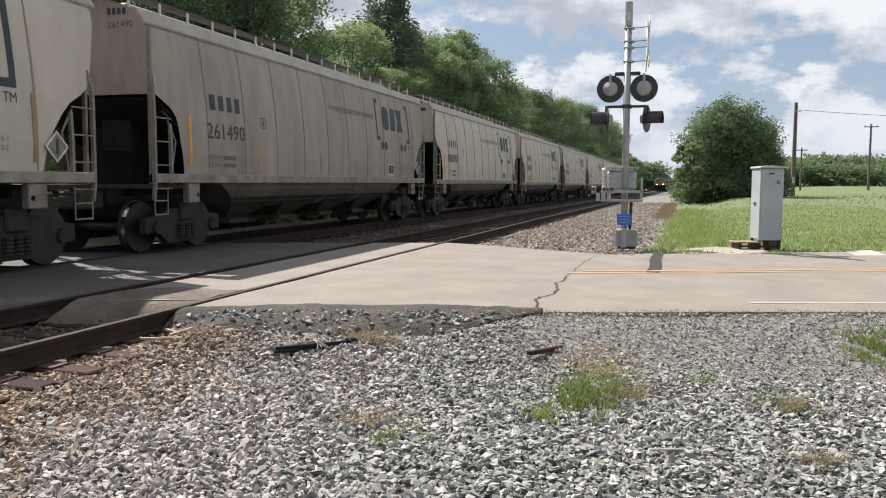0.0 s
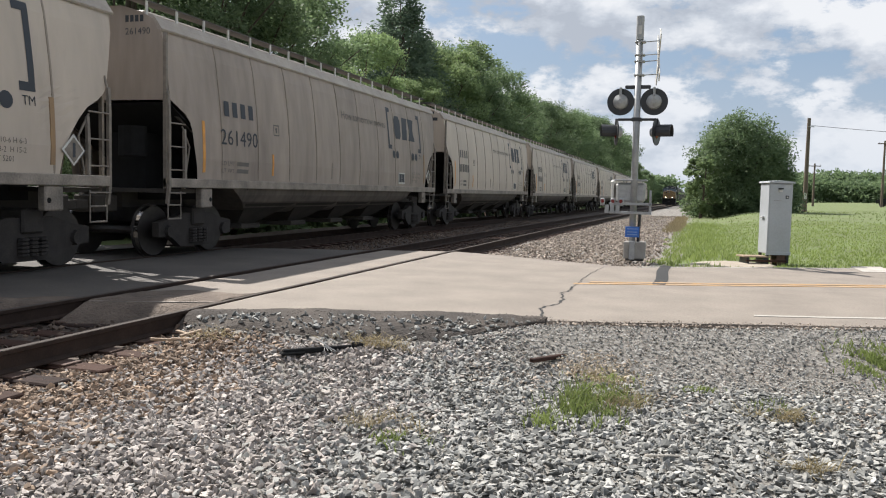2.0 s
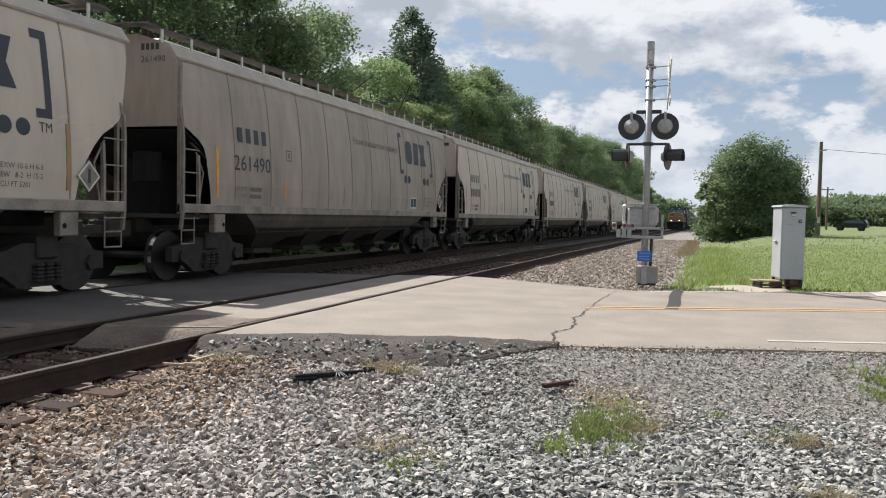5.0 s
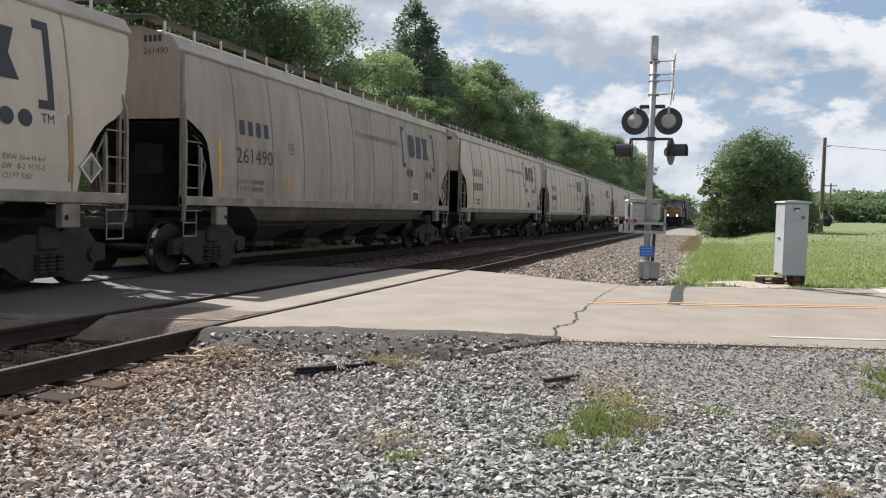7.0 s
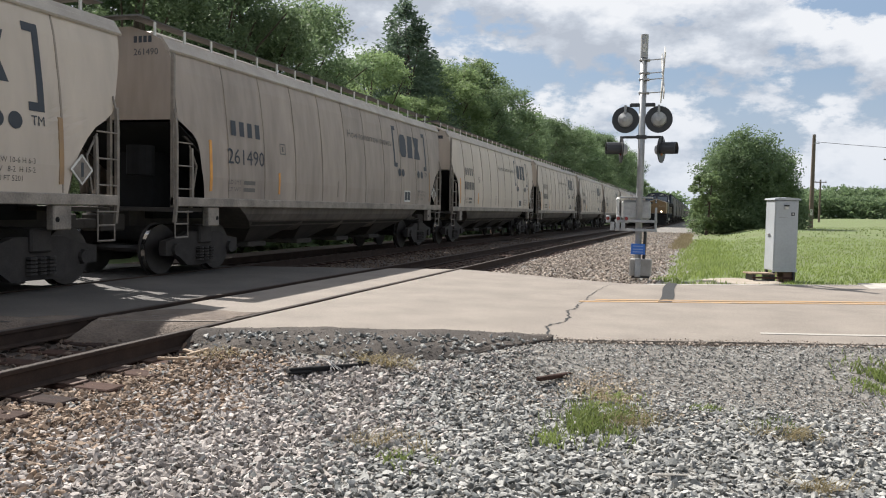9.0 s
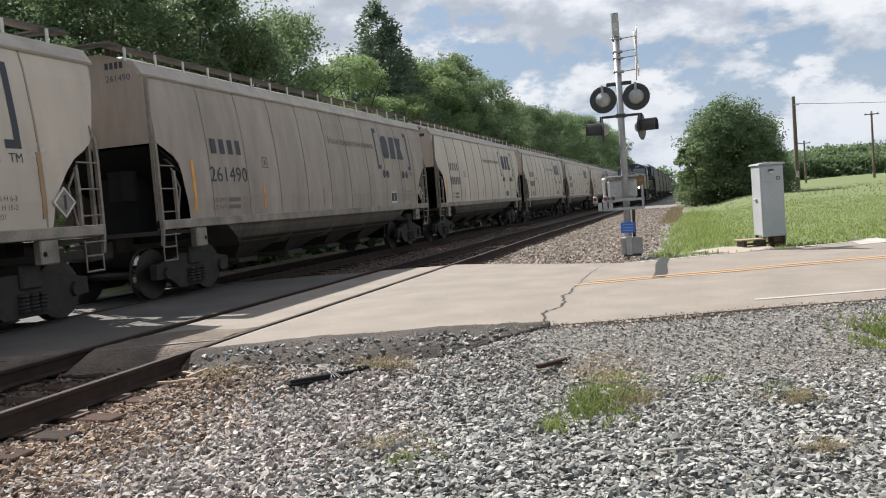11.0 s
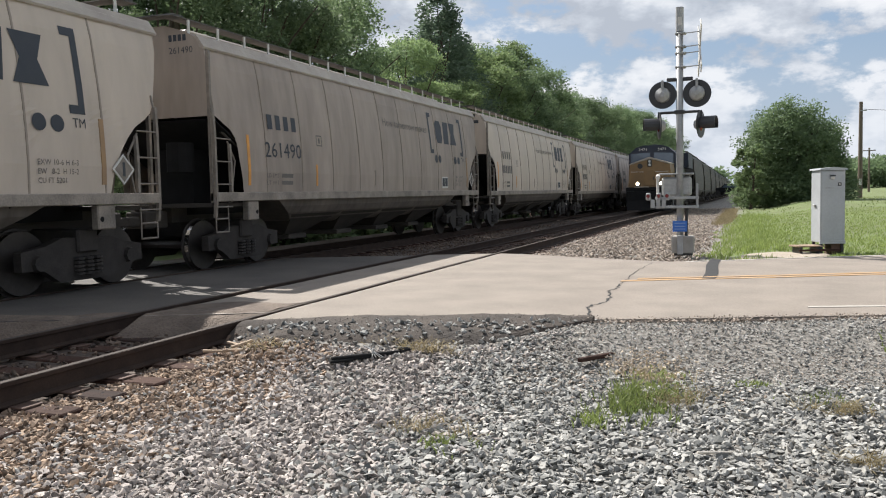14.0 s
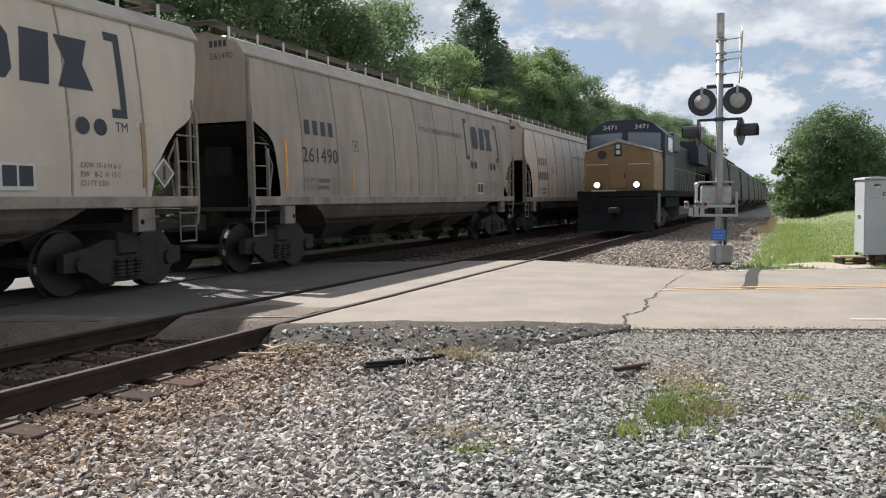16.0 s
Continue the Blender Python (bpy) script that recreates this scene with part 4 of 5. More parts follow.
        part("lamp", tube(B(), (s * 0.74, -0.045, 1.84), (s * 0.74, -0.02, 1.84), 0.10, n=14), M_HEAD, dl)
        bm = B()
        for z in (0.45, 0.75, 1.05, 1.35):
            box(bm, s * 1.3 - 0.2, s * 1.3 + 0.2, 0.15, 0.75, z, z + 0.03)
        box(bm, s * 1.5 - 0.01, s * 1.5 + 0.01, 0.1, 0.8, 0.4, 1.5)
        part("corner_steps", bm, M_LGREY, lo)
    bm = B()
    box(bm, -0.95, 0.95, 4.6, 19.5, 1.62, 3.95, 0.08)
    part("long_hood", bm, M_NAVY, lo)
    bm = B()
    prism(bm, [(-1.5, 3.2), (1.5, 3.2), (1.45, 4.4), (-1.45, 4.4)], "y", 15.5, 20.9)
    part("radiator", bm, M_NAVY, lo)
    bm = B()
    box(bm, -1.3, 1.3, 6.5, 8.6, 3.4, 4.25, 0.05)
    box(bm, -0.5, 0.5, 9.5, 10.6, 3.95, 4.5, 0.05)
    part("brake_grid_box", bm, M_LGREY, lo)
    bm = B()
    for s in (-1, 1):
        for i in range(14):
            tube(bm, (s * 1.46, 5.0 + i * 1.1, 1.62), (s * 1.46, 5.0 + i * 1.1, 2.6), 0.018, n=6)
        tube(bm, (s * 1.46, 5.0, 2.6), (s * 1.46, 19.3, 2.6), 0.018, n=6)
    part("side_handrail", bm, M_LADDER, lo)
    bm = B()
    prism(bm, [(-1.4, 1.35), (1.4, 1.35), (1.4, 0.55), (1.1, 0.3), (-1.1, 0.3), (-1.4, 0.55)], "y", 7.6, 13.6)
    part("fuel_tank", bm, M_LGREY, lo)
    for yc in (3.9, 17.6):
        fr, wh, cp, sp = truck()
        bmesh.ops.scale(fr, vec=(1, 1.8, 1.1), verts=fr.verts)
        sp.free()
        part("truck_frame", fr, M_TRUCK, lo).location.y = yc
        for nm, b in (("wheelset", wh), ("bearing_cap", cp)):
            o = part(nm, b, M_TRUCK, lo)
            o.location.y = yc
            again(o, lo, pose(0, yc - 1.85, 0)), again(o, lo, pose(0, yc + 1.85, 0))
            if nm == "bearing_cap":
                for d in (-1.85, 0, 1.85):
                    again(o, lo, pose(0, yc + d, 0, 0, 0, 180))
    part("roof_antenna", box(B(), -0.05, 0.3, 2.4, 2.8, 4.42, 4.5), M_LGREY, cab)
    return lo


loco = locomotive()
train = [(loco, 0.0)]
trail = hopper(M_GREYCAR, 0, M_GREYCAR, M_UNDER, M_UNDER, M_GREYCAR)
tagged(trail, "dull grey covered hopper car rolling behind the locomotive", "railway car", "rolling hopper cars")
train.append((trail, 22.0 + 9.4))
for i in range(1, 10):
    train.append((copy_thing(trail, pose(0, 0, 0)), 22.0 + 9.4 + PITCH * i))


# ---- crossing signal ----
MX, MY = -1.33, 18.85


def crossing_signal():
    sg = thing("crossing_signal", "grey steel railway crossing signal mast with round flashers", "crossing signal", m=pose(MX, MY, -0.12))
    part("mast", tube(B(), (0, 0, 0.3), (0, 0, 4.9), 0.075, n=16), M_GALV, sg, smooth=True)
    part("mast_cap", tube(B(), (0, 0, 4.9), (0, 0, 5.42), 0.085, n=16), M_LENSBACK, sg)
    part("mast_band", box(B(), -0.03, 0.05, -0.092, -0.08, 5.02, 5.2), M_WHITE, sg)
    base = part("junction_box", box(B(), -0.17, 0.3, -0.2, 0.2, 0.02, 0.40, 0.015), M_CONCRETE, sg)
    part("box_door", box(B(), -0.05, 0.08, -0.23, -0.2, 0.0, 0.42, 0.01), M_GALV, base)
    part("box_foot", box(B(), -0.12, 0.27, -0.16, 0.18, -0.03, 0.02), M_BLACK, base)
    part("conduit", tube(B(), (0.13, 0.02, 0.4), (0.15, 0.02, 1.05), 0.035, n=8), M_BLACK, sg)
    plate = part("emergency_sign", box(B(), -0.15, 0.16, -0.115, -0.10, 0.50, 0.74, 0.004), M_BLUE, sg, "small blue metal notice")
    for z in (0.69, 0.62, 0.56):
        part("sign_bar", box(B(), -0.11, 0.12, -0.1175, -0.1155, z - 0.012, z + 0.006), mat("pale_blue_print", (0.25, 0.36, 0.62), bump=0), plate)
    # flashers that face along the track, backs towards the road
    arm = part("upper_crossarm", box(B(), -0.28, 0.28, -0.04, 0.04, 3.82, 3.9, 0.015), M_BLACK, sg)
    for x in (-0.365, 0.365):
        bm = B()
        tube(bm, (x, -0.04, 3.53), (x, -0.02, 3.53), 0.30, n=32)
        fl = part("flasher_disc", bm, M_BLACK, sg)
        bm = B()
        tube(bm, (x, -0.04, 3.53), (x, -0.13, 3.53), 0.17, 0.15, 24)
        tube(bm, (x, -0.13, 3.53), (x, -0.19, 3.53), 0.15, 0.05, 24)
        part("lamp_housing", bm, M_LENSBACK, fl, smooth=False)
        part("clamp", box(B(), x - 0.025, x + 0.025, -0.16, -0.05, 3.66, 3.84), M_LENSBACK, fl)
        part("hood", tube(B(), (x, -0.02, 3.55), (x, 0.3, 3.52), 0.17, 0.16, 16, caps=False), M_BLACK, fl)
        part("lens", tube(B(), (x, -0.02, 3.53), (x, 0.0, 3.53), 0.15, n=20), M_RED, fl)
    bm = B()
    tube(bm, (-0.42, 0, 3.14), (0.42, 0, 3.14), 0.03, n=8)
    box(bm, -0.11, 0.11, -0.1, 0.1, 3.1, 3.18, 0.01)
    part("lower_crossarm", bm, M_BLACK, sg)
    for s in (-1, 1):
        x = s * 0.44
        turn = pose(x, -0.02, 2.86, 0, 0, -s * 14)
        def put(nm, bm, mt, par):
            bmesh.ops.transform(bm, matrix=turn, verts=bm.verts)
            return part(nm, bm, mt, par)
        bm = B()
        tube(bm, (-0.01, 0, 0), (0.01, 0, 0), 0.30, n=32)
        fl = put("flasher_disc", bm, M_BLACK, sg)
        put("hood", prism(B(), [(0.165 * math.cos(a), 0.165 * math.sin(a)) for a in np.linspace(-0.6, math.pi + 0.6, 12)] +
                          [(0.15 * math.cos(a), 0.15 * math.sin(a)) for a in np.linspace(math.pi + 0.6, -0.6, 12)], "x", s * 0.01, s * 0.34), M_BLACK, fl)
        put("lens", tube(B(), (s * 0.01, 0, 0), (s * 0.045, 0, 0), 0.15, 0.1, 20), M_RED, fl)
        put("lamp_housing", tube(B(), (-s * 0.01, 0, 0), (-s * 0.13, 0, 0), 0.17, 0.09, 20), M_LENSBACK, fl)
        part("hanger", box(B(), x - 0.03, x + 0.03, -0.04, 0.02, 2.98, 3.16), M_BLACK, fl)
    # crossbuck seen nearly edge-on
    for a in (-42, 42):
        bm = box(B(), -0.012, 0.012, -0.11, 0.11, -0.66, 0.66, 0.003)
        bmesh.ops.transform(bm, matrix=pose(0.42, 0, 4.50, a, 0, 7), verts=bm.verts)
        part("crossbuck_board", bm, M_WHITE, sg, "white crossbuck board")
    for z in (4.12, 4.42, 4.56, 4.85):
        bm = B()
        tube(bm, (0.06, 0, z), (0.42, 0, z + 0.02), 0.012, n=6)
        box(bm, -0.095, 0.13, -0.095, 0.095, z - 0.02, z + 0.02, 0.01)
        part("bracket", bm, M_LENSBACK, sg)
    # gate mechanism with its counterweight frame
    mech = part("gate_mechanism", box(B(), -0.40, 0.24, -0.02, 0.30, 1.28, 1.72, 0.05), M_LENSBACK, sg, "dull grey gate mechanism box")
    part("mechanism_lid", box(B(), -0.44, 0.28, -0.07, 0.36, 1.765, 1.80, 0.01), M_GALV, mech)
    for z in (1.02, 1.22):
        part("gate_arm_channel", box(B(), -0.52, 0.41, -0.17, -0.11, z, z + 0.06, 0.008), M_GALV, sg)
    part("gate_arm_upright", box(B(), 0.35, 0.40, -0.17, -0.12, 1.085, 1.56, 0.008), M_GALV, sg)
    for i, x in enumerate((-0.62, -0.5, -0.38)):
        part("counterweight", box(B(), x, x + 0.09, -0.2, -0.13, 1.03, 1.22, 0.01), M_GALV, sg)
    for x in (-0.67, -0.44, -0.26):
        bm = B()
        tube(bm, (x, -0.24, 1.3), (x, -0.21, 1.3), 0.04, n=14)
        lamp = part("gate_lamp", bm, M_RED, sg, "small red gate lamp")
        part("lamp_body", box(B(), x - 0.05, x + 0.05, -0.21, -0.12, 1.2, 1.37, 0.02), M_GALV, lamp)
    bm = B()
    tube(bm, (-0.47, -0.1, 1.25), (-0.47, -0.1, 1.72), 0.03, n=8)
    tube(bm, (-0.47, -0.1, 1.7), (-0.47, 0.0, 1.74), 0.05, n=8)
    part("gate_pivot_arm", bm, M_WHITE, sg)
    return sg


crossing_signal()


# ---- equipment cabinet ----
def equipment_cabinet():
    cb = thing("equipment_cabinet", "grey steel signal cabinet on short legs beside the road", "cabinet", m=pose(1.69, 19.15, -0.1, 0, 0, 20))
    body = part("cabinet_body", box(B(), -0.26, 0.26, -0.22, 0.22, 0.23, 1.75, 0.01), M_CABINET, cb)
    bm = B()
    prism(bm, [(-0.29, 1.755), (0.29, 1.755), (0.28, 1.79), (0.0, 1.815), (-0.28, 1.79)], "y", -0.26, 0.25)
    part("lid", bm, M_CABINET, cb)
    part("door", box(B(), -0.235, 0.235, -0.228, -0.215, 0.27, 1.72, 0.004), M_CABINET, cb)
    part("skirt", box(B(), -0.27, 0.27, -0.236, -0.2, 0.2, 0.27, 0.004), M_CABINET, cb)
    lamp = part("service_lamp", box(B(), -0.06, 0.02, -0.27, -0.228, 1.56, 1.62, 0.008), M_WHITE, cb)
    part("lamp_shade", box(B(), -0.07, 0.03, -0.28, -0.228, 1.622, 1.65), M_BLACK, lamp)
    win = part("indicator", box(B(), 0.1, 0.17, -0.236, -0.226, 1.42, 1.49), M_BLACK, cb)
    part("indicator_lens", box(B(), 0.12, 0.15, -0.24, -0.236, 1.44, 1.47), M_WHITE, win)
    part("name_bar", box(B(), -0.16, 0.02, -0.231, -0.227, 1.37, 1.39), M_LENSBACK, cb)
    part("handle", box(B(), -0.30, -0.262, -0.03, 0.09, 1.0, 1.03, 0.006), M_LENSBACK, cb)
    for x in (-0.22, 0.22):
        for y in (-0.18, 0.18):
            part("leg", box(B(), x - 0.025, x + 0.025, y - 0.025, y + 0.025, -0.05, 0.23), M_BLACK, cb)
    part("cable_box", box(B(), 0.0, 0.24, -0.16, 0.16, -0.04, 0.2, 0.01), mat("rusty_sheet", (0.16, 0.09, 0.06), (0.08, 0.05, 0.04)), cb)


equipment_cabinet()
step_ob = thing("wooden_step", "weathered wooden step platform beside the cabinet", "step", m=pose(1.2, 18.95, -0.11, 0, 0, 20))
for i in range(3):
    part("board", box(B(), -0.22, 0.38, -0.2 + 0.14 * i, -0.07 + 0.14 * i, 0.15, 0.18, 0.004), M_PLANK, step_ob)
for x in (-0.12, 0.25):
    part("trestle", box(B(), x - 0.03, x + 0.03, -0.18, 0.2, -0.03, 0.15), M_BLACK, step_ob)
part("crossbar", box(B(), -0.18, 0.7, -0.24, -0.2, 0.06, 0.1), M_TIE, step_ob)


# ---- utility poles and wire ----
def utility_pole(x, y, h, arm, label):
    p = thing("utility_pole", label, "utility pole", "utility poles", pose(x, y, ground_z(x, y) - 0.1))
    part("shaft", tube(B(), (0, 0, 0), (0, 0, h), 0.19, 0.13, 10), M_WOODPOLE, p)
    if arm:
        part("crossarm", box(B(), -0.95, 0.95, -0.16, -0.05, h - 0.5, h - 0.36), M_WOODPOLE, p)
        for k in (-0.8, 0.0, 0.8):
            part("insulator", tube(B(), (k, -0.1, h - 0.36), (k, -0.1, h - 0.2), 0.06, n=8), M_LENSBACK, p)
    else:
        part("guy_clamp", box(B(), -0.05, 0.4, -0.2, -0.14, h - 0.75, h - 0.68), M_LENSBACK, p)
        part("pole_tag", box(B(), -0.1, 0.1, -0.2, -0.16, 1.4, 1.9), M_WHITE, p)
    return p


utility_pole(8.6, 72.7, 8.0, False, "bare brown wooden utility pole in the field")
utility_pole(19.0, 150, 7.3, True, "distant wooden utility pole with a crossarm")
utility_pole(25.5, 130, 9.6, True, "distant wooden utility pole with a crossarm")
bm = B()
prev = None
for i in range(15):
    f = i / 14
    p = Vector((8.8 + 38 * f, 72.7 + 12 * f, 7.35 - 4 * 0.7 * f * (1 - f)))
    if prev:
        tube(bm, prev, p, 0.018, n=5)
    prev = p
tagged(part("overhead_wire", bm, M_WIRE), "thin dark overhead wire from the bare pole", "wire")


# ---- foliage ----
def leaf_cloud(centres, spread, per, size, rng, flat=0.5):
    """Leaf quads scattered round each centre: arrays of corners and faces."""
    n = len(centres) * per
    c = np.repeat(centres, per, axis=0) + np.clip(rng.normal(size=(n, 3)), -1.6, 1.6) * np.repeat(spread, per)[:, None] * np.array((1, 1, 0.75))
    a = rng.normal(size=(n, 3))
    a[:, 2] *= flat
    a /= np.linalg.norm(a, axis=1)[:, None]
    b = np.cross(a, rng.normal(size=(n, 3)))
    b /= np.linalg.norm(b, axis=1)[:, None]
    s = size * rng.uniform(0.6, 1.3, size=(n, 1))
    v = np.stack([c - a * s, c - b * s * 0.45, c + a * s, c + b * s * 0.45], axis=1).reshape(-1, 3)
    return v, np.arange(n * 4).reshape(-1, 4)


def limb(bm, a, b, r0, r1, bend, rng):
    a, b = Vector(a), Vector(b)
    prev, pr = a, r0
    for i in range(1, 4):
        p = a.lerp(b, i / 3) + Vector(rng.normal(size=3) * bend * (i < 3))
        r = r0 + (r1 - r0) * i / 3
        tube(bm, prev, p, pr, r, 7, caps=False)
        prev, pr = p, r


def tree(kind, h, rad, seed, leaves, size, material, low=0.25):
    """A tapered trunk with limbs, and a crown of leaf clumps with gaps."""
    rng = np.random.default_rng(seed)
    t = new(kind)
    bm = B()
    limb(bm, (0, 0, -0.3), (0.3, 0.2, h * 0.8), 0.028 * h, 0.006 * h, 0.15, rng)
    cents, spread = [], []
    k = max(30, leaves // 32)
    lobes = []
    for i in range(19):
        f = (i + rng.random()) / 19
        env = math.sin(math.pi * (0.16 + 0.76 * f)) ** 0.8
        lr = rad * rng.uniform(0.25, 0.46)
        an = i * 2.4 + rng.uniform(-0.6, 0.6)
        reach = rad * env * rng.uniform(0.35, 0.85)
        lobes.append((np.array((reach * math.cos(an), reach * math.sin(an), min(h - lr * 0.9, h * (low + (0.97 - low) * f)))), lr))
    for i in range(k):
        if kind == "cedar_tree":
            f = 1 - rng.random() ** 0.62 * 0.94
            an = rng.uniform(0, math.tau)
            tier = 0.68 + 0.5 * noise.noise((math.cos(an) * 1.6, math.sin(an) * 1.6, f * 9 + seed))
            r = rad * (1 - f) ** 0.72 * tier * (0.6 + 0.5 * rng.random())
            cents.append((r * math.cos(an), r * math.sin(an), h * (f - 0.02 * r)))
            spread.append(0.16 + 0.07 * rad * (1 - f))
        else:
            c, lr = lobes[int(rng.integers(len(lobes)))]
            q = rng.normal(size=3)
            q /= np.linalg.norm(q)
            q[2] = q[2] if q[2] > -0.35 else -q[2] * 0.6
            d = lr * rng.uniform(0.3, 1.0) ** 0.7 * (0.95 + 0.5 * noise.noise((q[0] * 2.4 + seed + c[0], q[1] * 2.4 + c[1], q[2] * 2.4 + c[2])))
            cents.append(tuple(c + q * d * np.array((1, 1, 0.85))))
            spread.append(rng.uniform(0.10, 0.26) * rad / 3.2)
    for i in range(0, k, max(1, k // 14)):
        c = cents[i]
        z0 = h * 0.2 + 0.4 * max(0, c[2] - h * 0.2)
        limb(bm, (0.1, 0.1, z0), c, 0.006 * h, 0.002 * h, 0.1, rng)
    part("trunk", bm, M_BARK, t)
    v, f = leaf_cloud(np.array(cents), np.array(spread), leaves // k, size, rng, 0.4 if kind == "cedar_tree" else 0.7)
    crown = new("crown", from_arrays("crown", v, f, material))
    crown.parent = t
    return t


KINDS = [tree("broadleaf_tree", 12, 4.4, 3, 46000, 0.09, M_LEAF, 0.12), tree("broadleaf_tree", 12, 3.9, 8, 38000, 0.093, M_LEAF2, 0.12), tree("cedar_tree", 13, 7.0, 5, 32000, 0.12, M_CEDAR),
         tree("broadleaf_tree", 12, 4.8, 12, 46000, 0.092, M_LEAF, 0.12)]
LABELS = ["leafy green broadleaf tree in the line along the tracks", "lighter green broadleaf tree in the line along the tracks", "dark conical cedar standing above the tree line",
          "leafy green broadleaf tree in the line along the tracks"]
for o, s in zip(KINDS, LABELS):
    tagged(o, s, "tree", "trees along the tracks")
# kind, x, y, height
# first four: unseen trees added behind the cars to shade the ground there
WOODS = [(0, -15.9, 15.6, 6.2), (3, -16.0, 18.6, 6.4), (0, -16.1, 22.0, 6.5), (3, -16.2, 25.2, 6.6), (3, -34, 26, 18.0), (0, -33, 33, 18.5), (3, -32, 40, 19.0), (0, -20.5, 25.5, 12.0), (3, -20, 30, 13.0), (0, -21, 34, 13.5), (1, -18.3, 37.5, 9.0), (3, -21, 39, 12.5), (1, -18.5, 44, 11.2),
         (2, -20.5, 54.6, 16.8), (1, -18.0, 51.0, 9.6), (2, -21, 57.5, 15.6), (1, -18.8, 60, 13.6), (0, -19, 65, 14.2), (1, -19.5, 70, 15.2), (3, -20, 76, 14.0), (0, -19.5, 82, 12.6),
         (1, -18, 86, 10.5), (2, -19.5, 91, 13.5), (3, -19, 99, 14.0), (0, -19, 106, 14.2), (2, -20, 112, 14.5), (0, -18.5, 119, 14.8), (3, -19, 127, 15.2), (0, -19, 137, 16.0), (3, -18.5, 148, 16.5),
         (3, -19, 160, 17.8), (0, -19, 174, 17.5), (0, -18, 188, 16.8), (3, -18.5, 205, 15.5), (0, -18, 225, 14.0), (1, -17.5, 250, 13.0), (3, -17, 280, 12.0), (0, -16, 310, 11.5),
         (0, -40, 36, 20.0), (0, -27, 31, 13.5), (3, -28, 38, 13), (0, -27, 47, 13.5), (0, -28, 64, 14.5), (3, -28, 90, 13.5),
         (0, -28, 132, 16), (3, -28, 155, 17), (0, -17.2, 28, 7.0), (1, -16.8, 33, 6.5), (0, -16.8, 58, 7.5), (3, -16.6, 66, 7.5), (1, -16.6, 75, 7.5)]
used = set()
for k, x, y, h in WOODS:
    s = h / (13.0 if k == 2 else 12.0)
    m = pose(x, y, ground_z(x, y) + drop(y) * 0, 0, 0, random.uniform(0, 360)) @ Matrix.Diagonal((s * random.uniform(0.92, 1.1), s * random.uniform(0.92, 1.1), s, 1))
    if k not in used:
        used.add(k)
        KINDS[k].matrix_basis = m
    else:
        o = copy_thing(KINDS[k], pose(0, 0, 0))
        o.matrix_basis = m
# the big round tree beyond the field
rng = np.random.default_rng(21)
bush = tagged(new("field_tree"), "dense dark green round tree leafed down to the grass", "tree")
bush.matrix_basis = pose(3.2, 63, 0.05)
bm = B()
for i in range(7):
    limb(bm, (rng.uniform(-0.5, 0.5), rng.uniform(-0.5, 0.5), -0.4), (rng.uniform(-2.6, 2.6), rng.uniform(-2, 2), rng.uniform(3, 6)), 0.16, 0.04, 0.2, rng)
part("trunk", bm, M_BARK, bush)
cents, spread = [], []
while len(cents) < 1000:
    q = rng.uniform(-1, 1, 3)
    d = np.linalg.norm(q)
    lump = 0.86 + 0.28 * noise.noise((q[0] * 2.5, q[1] * 2.5, q[2] * 2.5 + 4))
    if 0.25 < d < lump:
        if q[2] < -0.1:
            q[:2] *= 0.95 / max(0.5, math.sqrt(1 - q[2] ** 2))
        z = 3.7 + q[2] * 3.75
        r = 4.15 * (1 - 0.12 * max(0, -q[2]) ** 2)
        cents.append((q[0] * r, q[1] * 3.6, max(0.2, z)))
        spread.append(rng.uniform(0.22, 0.5))
for i in range(420):
    a, d = rng.uniform(0, math.tau), rng.uniform(0.35, 1.0)
    cents.append((4.0 * d * math.cos(a), 3.3 * d * math.sin(a), rng.uniform(0.15, 2.2) * (0.75 + 0.5 * noise.noise((math.cos(a) * 2, math.sin(a) * 2, 1)))))
    spread.append(rng.uniform(0.2, 0.42))
v, f = leaf_cloud(np.array(cents), np.array(spread), 52, 0.105, rng, 0.7)
new("crown", from_arrays("crown", v, f, M_LEAF)).parent = bush
shrub = tree("shrub", 4.2, 1.6, 33, 8000, 0.095, M_LEAF2, low=0.05)
tagged(shrub, "lighter green shrub at the foot of the round tree", "shrub")
shrub.matrix_basis = pose(0.35, 59.0, 0.0)


def woods(name, path, n, hmin, hmax, deep, size, seed, label):
    rng = np.random.default_rng(seed)
    path = np.array(path, float)
    t = np.sort(rng.uniform(0, len(path) - 1, n))
    i = np.minimum(t.astype(int), len(path) - 2)
    base = path[i] + (path[i + 1] - path[i]) * (t - i)[:, None]
    top = np.array([hmin + (hmax - hmin) * (0.5 + 0.5 * noise.noise((a * 9.0, seed, 0))) for a in t])
    c = np.column_stack([base[:, 0] + rng.normal(size=n) * deep, base[:, 1] + rng.normal(size=n) * deep, base[:, 2] + top * rng.uniform(0, 1, n) ** 0.7])
    v, f = leaf_cloud(c, np.full(n, size * 1.3), 5, size, rng, 0.8)
    ob = new(name, from_arrays(name, v, f, M_LEAF))
    return tagged(ob, label, "woods", kind="stuff")


